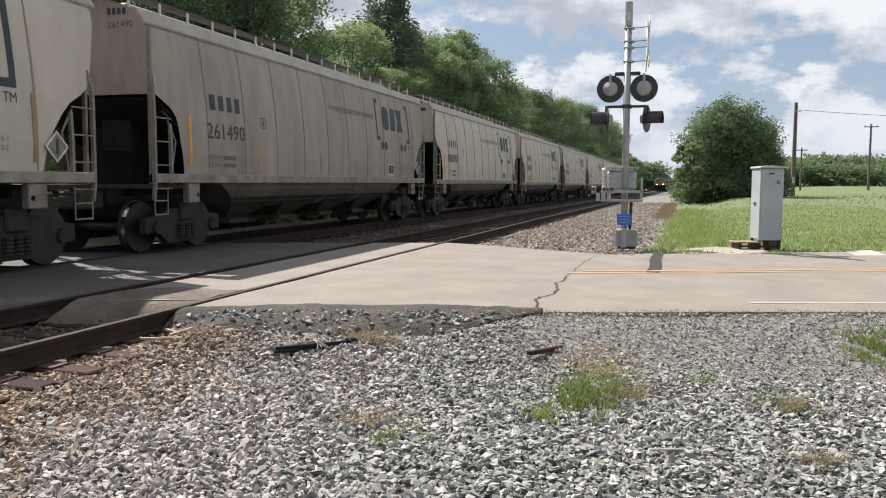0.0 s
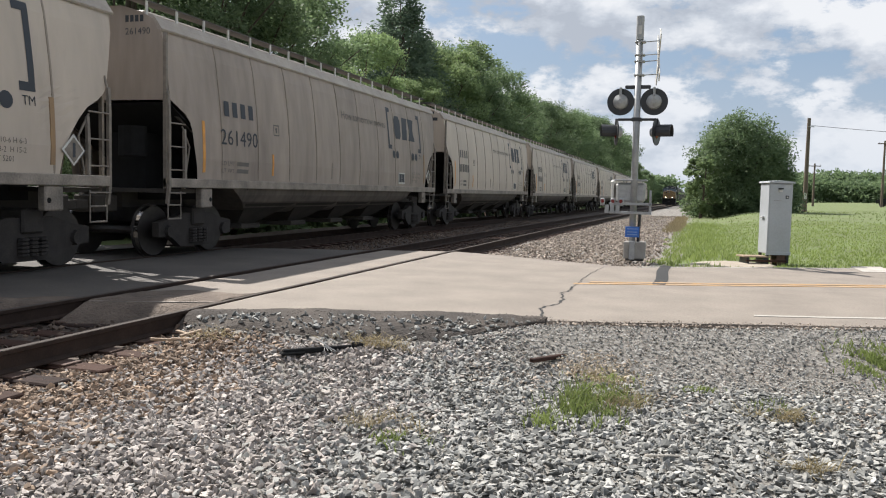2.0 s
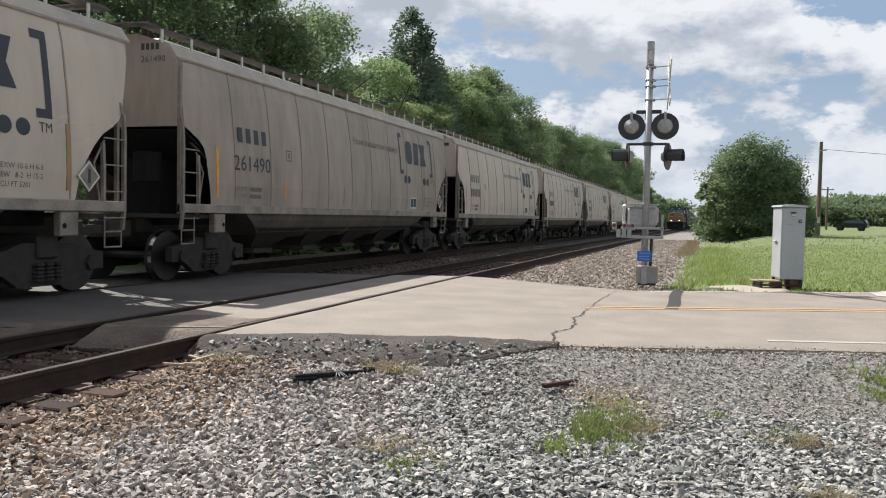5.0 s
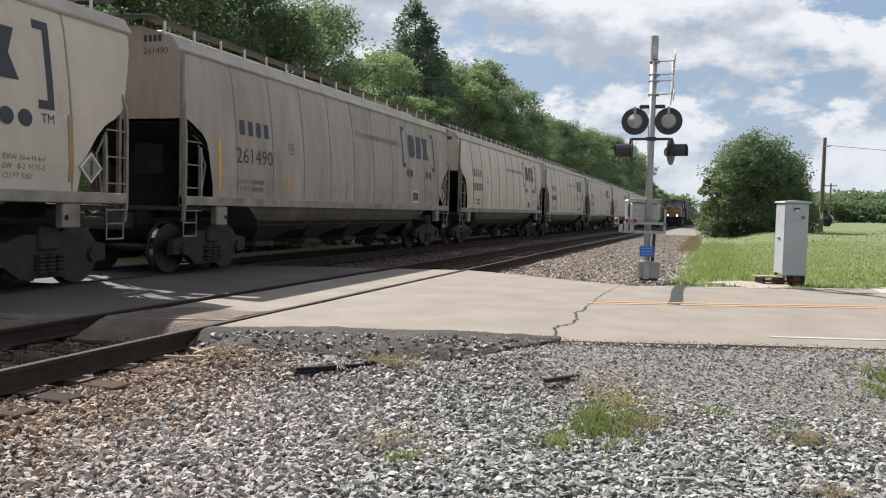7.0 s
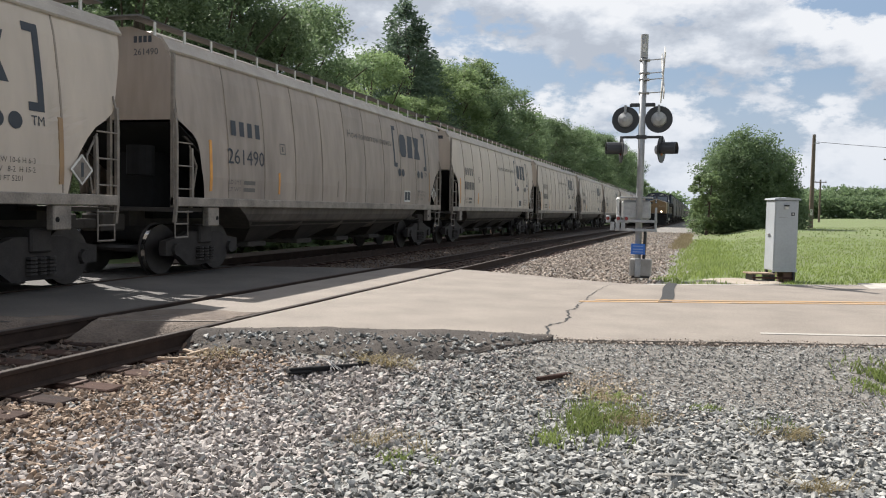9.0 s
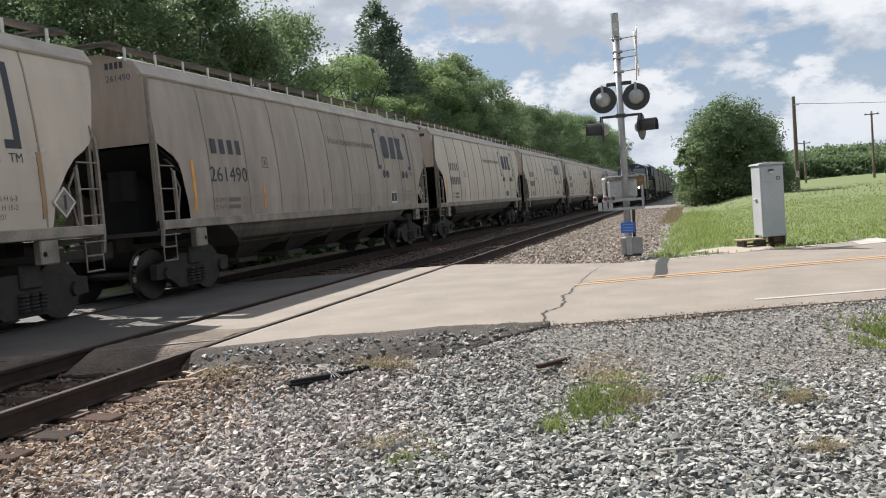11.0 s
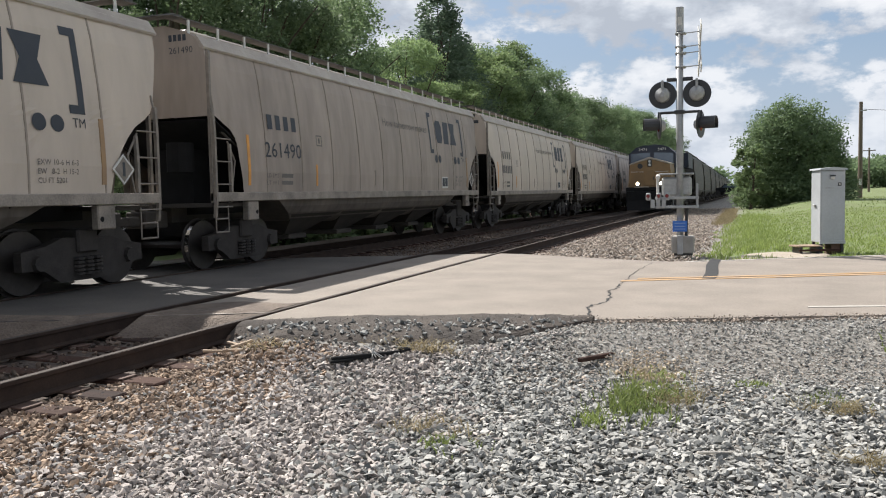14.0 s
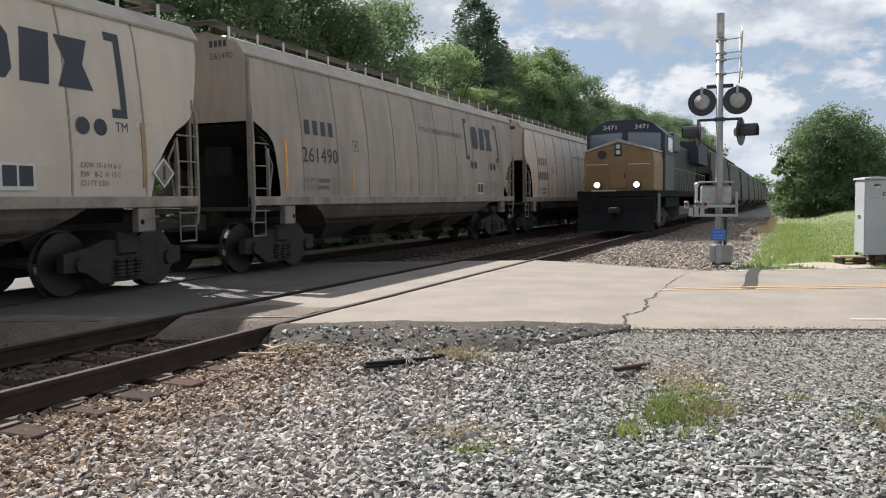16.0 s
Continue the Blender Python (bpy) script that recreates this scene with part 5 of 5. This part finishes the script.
woods("far_woods", [(9, 230, 0.2), (40, 235, 0.3), (80, 225, 0.8), (150, 210, 1.5), (260, 190, 2)], 10500, 4.0, 7.5, 3.0, 0.5, 4, "low line of trees beyond the field")
woods("far_woods", [(20, 420, 0), (90, 430, 2), (200, 420, 4), (400, 400, 6)], 6000, 9, 15, 6.0, 1.1, 6, "distant wooded rise")
woods("far_woods", [(-60, 330, -1), (-24, 345, -1.2), (-11, 360, -1.2)], 2500, 7, 12, 3.0, 0.9, 9, "trees where the line disappears")
woods("far_woods", [(-8, 700, -3), (0, 700, -3), (12, 680, -2)], 700, 4, 8, 3.0, 1.4, 10, "distant trees beyond the line")
woods("undergrowth", [(-29, 8, -0.6), (-27, 23, -0.6), (-17, 26, -0.7), (-16.0, 60, -0.7), (-16, 120, -0.7), (-16, 230, -0.9)], 5200, 1.6, 3.6, 0.8, 0.33, 14, "dark green undergrowth at the foot of the trees")


# ---- stones ----
def stone_shapes(k, rng, thick):
    out = []
    for _ in range(k):
        bm = B()
        for p in rng.normal(size=(10, 3)):
            bm.verts.new(p / np.linalg.norm(p) * rng.uniform(0.75, 1.1) * np.array((1.03, 0.77, thick)))
        bmesh.ops.convex_hull(bm, input=bm.verts)
        loose = [v for v in bm.verts if not v.link_faces]
        bmesh.ops.delete(bm, geom=loose, context="VERTS")
        bmesh.ops.triangulate(bm, faces=bm.faces)
        bm.verts.index_update()
        out.append((np.array([v.co[:] for v in bm.verts]), np.array([[v.index for v in f.verts] for f in bm.faces])))
        bm.free()
    return out


CHUNKS = stone_shapes(14, np.random.default_rng(2), 0.52)
FLAKES = stone_shapes(14, np.random.default_rng(3), 0.33)


def stones(name, pts, rad, material, label, seed, shapes=CHUNKS, tip=0.34):
    rng = np.random.default_rng(seed)
    which = rng.integers(0, len(shapes), len(pts))
    vs, fs, base = [], [], 0
    for k, (sv, sf) in enumerate(shapes):
        sel = np.nonzero(which == k)[0]
        n = len(sel)
        if not n:
            continue
        q = rng.normal(size=(n, 4)) * np.array((1, tip, tip, 1))
        q /= np.linalg.norm(q, axis=1)[:, None]
        w_, x, y, z = q.T
        rot = np.stack([1 - 2 * (y * y + z * z), 2 * (x * y - z * w_), 2 * (x * z + y * w_), 2 * (x * y + z * w_), 1 - 2 * (x * x + z * z), 2 * (y * z - x * w_),
                        2 * (x * z - y * w_), 2 * (y * z + x * w_), 1 - 2 * (x * x + y * y)], axis=1).reshape(n, 3, 3)
        v = np.einsum("nij,kj->nki", rot, sv) * rad[sel][:, None, None] + pts[sel][:, None, :]
        vs.append(v.reshape(-1, 3))
        fs.append((sf[None] + (base + np.arange(n) * len(sv))[:, None, None]).reshape(-1, 3))
        base += n * len(sv)
    ob = new(name, from_arrays(name, np.concatenate(vs), np.concatenate(fs), material))
    return tagged(ob, label, "gravel", kind="stuff")


def scatter(n, x0, x1, y0, y1, keep, r0, r1, seed, sink=0.25):
    rng = np.random.default_rng(seed)
    pts, rad = [], []
    while len(pts) < n:
        x, y = rng.uniform(x0, x1), rng.uniform(y0, y1)
        if keep(x, y, rng):
            r = (r0 + (r1 - r0) * rng.random() ** 2.0) * (1.0 - 0.45 * step(6.7, 7.5, y) * step(-2.2, -1.3, x) * (y < 12))
            z = max(ground_z(x, y), apron_top(x, y) - 0.004) if -5.06 < x < -1.4 and apron_near(x) < y < road_near(x) else ground_z(x, y)
            pts.append((x, y, z + r * (0.42 - sink * 0.6) + rng.random() * 0.012))
            rad.append(r)
    return np.array(pts), np.array(rad)


def bare(x, y):
    """Worn, stone-poor patches in the gravel."""
    return noise.noise((x * 0.9 + 3, y * 0.9, 0)) > 0.36 and y > 5.2


def front(x, y, rng):
    if y > road_near(x) - 0.03 or (x < -1.35 and y > apron_near(x) - 0.05 + 0.14 * rng.random() ** 3) or x > 0.36 * y - 0.2:
        return False
    if x < -4.5 and abs((y - 4.99 + 0.265) % 0.53 - 0.265) < 0.13 and rng.random() < 0.6:
        return False
    if bare(x, y) and rng.random() < 0.55:
        return False
    return True


def rusty(x, y, rng):
    return rng.random() < step(-3.2, -4.6, x + 0.25 * noise.noise((x, y * 1.3, 5))) * 0.85


def pale(x, y, rng):
    return rng.random() < step(-1.3, -2.9, x + 0.7 * noise.noise((x * 0.7, y * 0.7, 8))) * 0.9


p, r = scatter(41000, -5.03, 3.2, 2.9, 10, lambda x, y, g: front(x, y, g) and not rusty(x, y, g) and not pale(x, y, g), 0.010, 0.044, 31)
stones("gravel", p, r, M_STONE, "loose grey crushed stone", 41, FLAKES, 0.26)
p, r = scatter(11500, -5.03, -1.2, 2.9, 8.4, lambda x, y, g: front(x, y, g) and pale(x, y, g) and not rusty(x, y, g), 0.014, 0.046, 37)
stones("gravel", p, r, M_STONEPALE, "pale pinkish crushed stone towards the rail", 47)
p, r = scatter(6500, -5.03, -2.8, 2.9, 7.4, lambda x, y, g: front(x, y, g) and rusty(x, y, g), 0.018, 0.048, 32)
stones("gravel", p, r, M_STONEBR, "rust-stained brown crushed stone beside the rail", 42)


p, r = scatter(5200, -1.9, 3.2, 5.6, 10, lambda x, y, g: front(x, y, g) and g.random() < step(5.6, 7.6, y) * (0.55 + noise.noise((x * 1.1, y * 1.1, 4))), 0.008, 0.024, 38)
stones("gravel", p + np.array((0, 0, 0.012)), r, M_STONEMIX, "fine brownish chips strewn towards the road", 48, FLAKES, 0.2)


def tan_patch(x, y, rng):
    return ((x + 0.72) / 0.5) ** 2 + ((y - 7.3) / 0.45) ** 2 < rng.random() ** 0.5


p, r = scatter(420, -1.4, 0.0, 6.6, 8.0, tan_patch, 0.014, 0.042, 36)
stones("gravel", p + np.array((0, 0, 0.012)), r, M_TAN, "pale tan chips among the grey stone", 46)


def outskirts(x, y, rng):
    return (y < 2.9 or not front(x, y, rng)) and y < road_near(x) - 0.1 and x > -4.9


p, r = scatter(13500, -4.9, 4.6, -2.5, 9.5, outskirts, 0.02, 0.05, 35)
stones("gravel", p, r, M_STONE, "loose grey crushed stone round about", 45)


def beyond(x, y, rng):
    return y > road_far(x) + 0.15 and x < -0.7 - 0.5 * rng.random() and rng.random() < (1.0 if y < 26 else 12.0 / (y - 14))


p, r = scatter(15000, -4.75, -0.5, 16.0, 75, beyond, 0.028, 0.065, 33)
stones("gravel", p, r, M_STONEMIX, "brownish grey ballast shoulder beside the track", 43)


def between(x, y, rng):
    return (y < road_near(x) - 0.1 or y > road_far(x) + 0.2) and rng.random() < (1 if y < 30 else 0.4)


p, r = scatter(9000, -9.3, -4.9, 3.5, 48, between, 0.025, 0.055, 34)
stones("gravel", p, r, M_TRACKBED, "dark rusty ballast between the rails", 44)


# ---- grass ----
def blades(name, pts, hgt, wid, material, label, seed, lean=0.45):
    rng = np.random.default_rng(seed)
    n = len(pts)
    a = rng.uniform(0, math.tau, n)
    side = np.column_stack([np.cos(a), np.sin(a), np.zeros(n)]) * (wid * rng.uniform(0.6, 1.3, n))[:, None]
    tip = np.column_stack([rng.normal(size=n) * lean, rng.normal(size=n) * lean, np.ones(n)]) * (hgt * rng.uniform(0.5, 1.2, n))[:, None]
    mid = tip * np.array((0.35, 0.35, 0.55))
    v = np.stack([pts - side, pts + side, pts + mid + side * 0.8, pts + mid - side * 0.8, pts + tip], axis=1).reshape(-1, 3)
    i = np.arange(n)[:, None] * 5
    f = np.concatenate([i + np.array([[0, 1, 2]]), i + np.array([[0, 2, 3]]), i + np.array([[3, 2, 4]])])
    ob = new(name, from_arrays(name, v, f, material))
    return tagged(ob, label, "grass", kind="stuff")


def tuft(cx, cy, rx, ry, n, seed):
    rng = np.random.default_rng(seed)
    out = []
    while len(out) < n:
        q = rng.normal(size=2) * 0.5
        x, y = cx + q[0] * rx, cy + q[1] * ry
        if noise.noise((x * 4, y * 4, seed)) > -0.15:
            out.append((x, y, ground_z(x, y)))
    return np.array(out)


for cx, cy, rx, ry, n, hh, sd in ((-0.72, 6.15, 0.26, 0.55, 900, 0.10, 1), (-0.66, 6.85, 0.24, 0.3, 260, 0.06, 7), (-0.5, 6.4, 0.2, 0.3, 200, 0.06, 8), (-0.95, 5.55, 0.12, 0.16, 120, 0.08, 2), (1.85, 8.35, 0.42, 0.5, 1900, 0.07, 3), (-1.75, 4.75, 0.22, 0.2, 110, 0.06, 4),
                                  (0.6, 6.6, 0.3, 0.3, 130, 0.05, 5), (0.1, 7.0, 0.15, 0.15, 90, 0.05, 6)):
    pts = tuft(cx, cy, rx, ry, n, sd)
    blades("grass_tuft", pts, np.full(n, hh), np.full(n, 0.006), M_TUFT, "fresh green weeds growing through the gravel", sd)


for cx, cy, rx, ry, n, sd in ((-2.85, 7.05, 0.4, 0.2, 260, 11), (-0.45, 6.3, 0.3, 0.4, 200, 16), (-0.7, 6.95, 0.3, 0.3, 140, 17), (0.65, 6.25, 0.22, 0.15, 160, 12), (0.72, 5.05, 0.15, 0.1, 90, 13), (-1.95, 5.0, 0.3, 0.2, 120, 14), (-4.3, 6.7, 0.3, 0.2, 90, 15)):
    pts = tuft(cx, cy, rx, ry, n, sd) + np.array((0, 0, 0.03))
    blades("dry_tuft", pts, np.full(n, 0.07), np.full(n, 0.004), M_WEED, "dead straw-coloured grass lying on the gravel", sd, lean=1.6)


def field_points(n, x0, x1, y0, y1, keep, seed):
    rng = np.random.default_rng(seed)
    out = []
    while len(out) < n:
        x, y = rng.uniform(x0, x1), rng.uniform(y0, y1)
        if keep(x, y, rng):
            out.append((x, y, ground_z(x, y)))
    return np.array(out)


def sandy(x, y):
    return ((x - 0.75) / 1.05) ** 2 + ((y - 18.15 - 0.3 * x) / 1.15) ** 2 < 1 + 0.5 * noise.noise((x * 3, y * 3, 1))


def verge(x, y, rng):
    edge = -0.75 + 0.6 * noise.noise((y * 0.7, 2, 0))
    return x > edge and y > road_far(x) + 0.12 and not sandy(x, y) and rng.random() < 14.0 / max(14, y - 4)


pts = field_points(26000, -1.2, 9, 16, 46, verge, 51)
tall = np.array([0.07 + 0.16 * max(0, 1 - abs(x - 0.2) / 1.3) * (0.6 + 0.8 * max(0, noise.noise((x * 0.8, y * 0.4, 7)))) for x, y, _ in pts])
blades("field_grass", pts, tall, np.full(len(pts), 0.011), M_GRASS, "bright green field grass, longer towards the tracks", 61)
pts = field_points(5000, -1.5, 30, 46, 100, lambda x, y, g: x > -0.8 + 0.4 * noise.noise((y * 0.3, 2, 0)), 52)
blades("field_grass", pts, np.full(len(pts), 0.10), np.full(len(pts), 0.022), M_GRASS, "far field grass", 62)
pts = field_points(3600, -1.5, -0.1, 36, 62, lambda x, y, g: abs(x + 0.85 - 0.3 * noise.noise((y * 0.5, 0, 0))) < 0.35 and y > road_far(x) + 0.6, 53)
blades("dry_weeds", pts, np.full(len(pts), 0.26), np.full(len(pts), 0.007), M_WEED, "dry brown weeds along the edge of the ballast", 63)


# ---- sand, asphalt crumbs ----
M_CRUMB = mat("crumb_mix", (0.095, 0.08, 0.068), (0.028, 0.024, 0.021), 0.9, island=0.8, local=False)
bm = B()
cv = bm.verts.new((0.75, 18.35, ground_z(0.75, 18.35) + 0.02))
ring = []
for i in range(40):
    a = i * math.tau / 40
    rr = 1 + 0.25 * noise.noise((math.cos(a) * 2, math.sin(a) * 2, 4))
    x, y = 0.75 + 1.0 * rr * math.cos(a), 18.35 + 1.05 * rr * math.sin(a) + 0.3 * rr * math.cos(a)
    ring.append([bm.verts.new((0.75 + (x - 0.75) * f, 18.35 + (y - 18.35) * f, ground_z(0.75 + (x - 0.75) * f, 18.35 + (y - 18.35) * f) + (0.03 if f < 1 else -0.02))) for f in (0.5, 0.85, 1.0)])
for p, q in zip(ring, ring[1:] + ring[:1]):
    bm.faces.new((cv, p[0], q[0]))
    for k in range(2):
        bm.faces.new((p[k], p[k + 1], q[k + 1], q[k]))
tagged(part("sand_patch", bm, M_SAND), "bare pale sandy patch beside the cabinet", "sand", kind="structure")
rng = np.random.default_rng(71)
pts, rad = [], []
while len(pts) < 2600:
    x = rng.uniform(-5.0, -1.4)
    y = rng.uniform(apron_near(x) - 0.15, ragged(x) + 0.04)
    r = 0.003 + 0.007 * rng.random() ** 3
    pts.append((x, y, apron_top(x, y) + r * 0.2))
    rad.append(r)
stones("asphalt_crumbs", np.array(pts), np.array(rad), M_CRUMB, "dark loose asphalt crumbs on the broken shoulder", 72)
pts, rad = [], []
while len(pts) < 1900:
    x = rng.uniform(-1.6, 4.0)
    y = road_near(x) + abs(rng.normal()) * 0.11 - 0.1
    r = 0.005 + (0.026 if y < road_near(x) else 0.011) * rng.random() ** 2
    pts.append((x, y, max(road_top(x, y) if y > road_near(x) else -0.06, -0.06) + r * 0.3))
    rad.append(r)
stones("asphalt_crumbs", np.array(pts), np.array(rad), M_STONEMIX, "small stones strewn on the road edge", 73)


# ---- small things on the gravel ----
bar = thing("scrap_bar", "rusty black scrap steel bar lying on the gravel", "scrap metal", m=pose(-3.24, 6.72, ground_z(-3.24, 6.72) + 0.05, 0, 0, 44))
part("shaft", box(B(), -0.34, 0.31, -0.025, 0.025, -0.025, 0.02, 0.008), M_BLACKSHADE, bar)
part("knob", tube(B(), (0.33, 0, 0.0), (0.42, 0, 0.01), 0.045, 0.035, 10), M_BLACKSHADE, bar)
part("flange", box(B(), -0.36, -0.14, -0.05, 0.05, -0.03, -0.005, 0.008), M_BLACKSHADE, bar)
for k in range(4):
    part("wire", tube(B(), (0.02 + 0.03 * k, -0.09 - 0.02 * k, 0.0), (0.08 - 0.03 * k, 0.07, 0.05 + 0.012 * k), 0.004, n=5), M_LENSBACK, bar, "pale bent wire")
st = thing("wood_stick", "dark splinter of tie wood lying on the gravel", "stick", m=pose(-1.22, 7.3, ground_z(-1.22, 7.3) + 0.04, 0, 3, 66))
part("splinter", box(B(), -0.26, 0.26, -0.022, 0.028, -0.015, 0.022, 0.006), M_TIE, st)
for x, y, a, ln in ((-4.75, 6.55, 30, 0.3), (-4.62, 6.75, 65, 0.24), (-4.55, 6.5, 10, 0.2), (-4.8, 6.9, -20, 0.26)):
    s = thing("wood_splinter", "pale broken splinter of tie wood beside the rail", "splinter", "splinters beside the rail", pose(x, y, ground_z(x, y) + 0.05, 0, random.uniform(-9, 9), a))
    part("chip", box(B(), -ln / 2, ln / 2, -0.02, 0.02, -0.012, 0.012, 0.004), M_PLANK, s)


twig = thing("pale_stick", "thin bleached stick lying on the gravel", "stick", m=pose(-0.12, 5.0, ground_z(-0.12, 5.0) + 0.035, 0, 4, 22))
part("twig", tube(B(), (-0.11, 0, 0), (0.11, 0.015, 0.006), 0.009, 0.006, 7), mat("bleached_twig", (0.62, 0.57, 0.50), (0.45, 0.40, 0.34), 0.8), twig)


# ---- car on the far road ----
def suv():
    c = tagged(new("dark_suv"), "dark sport utility car driving along the far road", "car")
    bm = B()
    prism(bm, [(-2.25, 0.45), (2.25, 0.45), (2.3, 0.8), (2.1, 1.0), (1.1, 1.1), (0.5, 1.65), (-1.9, 1.7), (-2.25, 1.1), (-2.3, 0.7)], "x", -0.9, 0.9)
    bmesh.ops.bevel(bm, geom=bm.edges[:], offset=0.06, segments=2, affect="EDGES")
    body = part("body", bm, M_SUV, c)
    for s in (-1, 1):
        bm = B()
        prism(bm, [(0.9, 1.12), (0.45, 1.55), (-1.7, 1.58), (-1.95, 1.12)], "x", s * 0.905 - 0.005, s * 0.905 + 0.005)
        part("side_glass", bm, M_GLASS, body)
        for y in (-1.4, 1.45):
            part("wheel", tube(B(), (s * 0.72, y, 0.35), (s * 0.93, y, 0.35), 0.35, n=18), M_TYRE, c)
        part("tail_light", box(B(), s * 0.7 - 0.14, s * 0.7 + 0.14, -2.33, -2.27, 0.95, 1.15), M_RED, body)
    return c


car_far = suv()


def motions():
    """The train rolls towards the crossing at 11.85 m/s; the car drives along the far road."""
    times = [0.5 * i for i in range(33)]
    for ob, back_off in train:
        rows = []
        for t in times:
            y = 30.9 + 11.85 * (16.0 - t) + back_off
            rows.append((t, pose(NEAR_X, y, drop(y))))
        walk(ob, rows)
    walk(car_far, [(t, pose(32.7 - 2.5 * t, 133.0, max(ground_z(32.7 - 2.5 * t, 133.0), 0.3), 0, 0, 70)) for t in times])


motions()
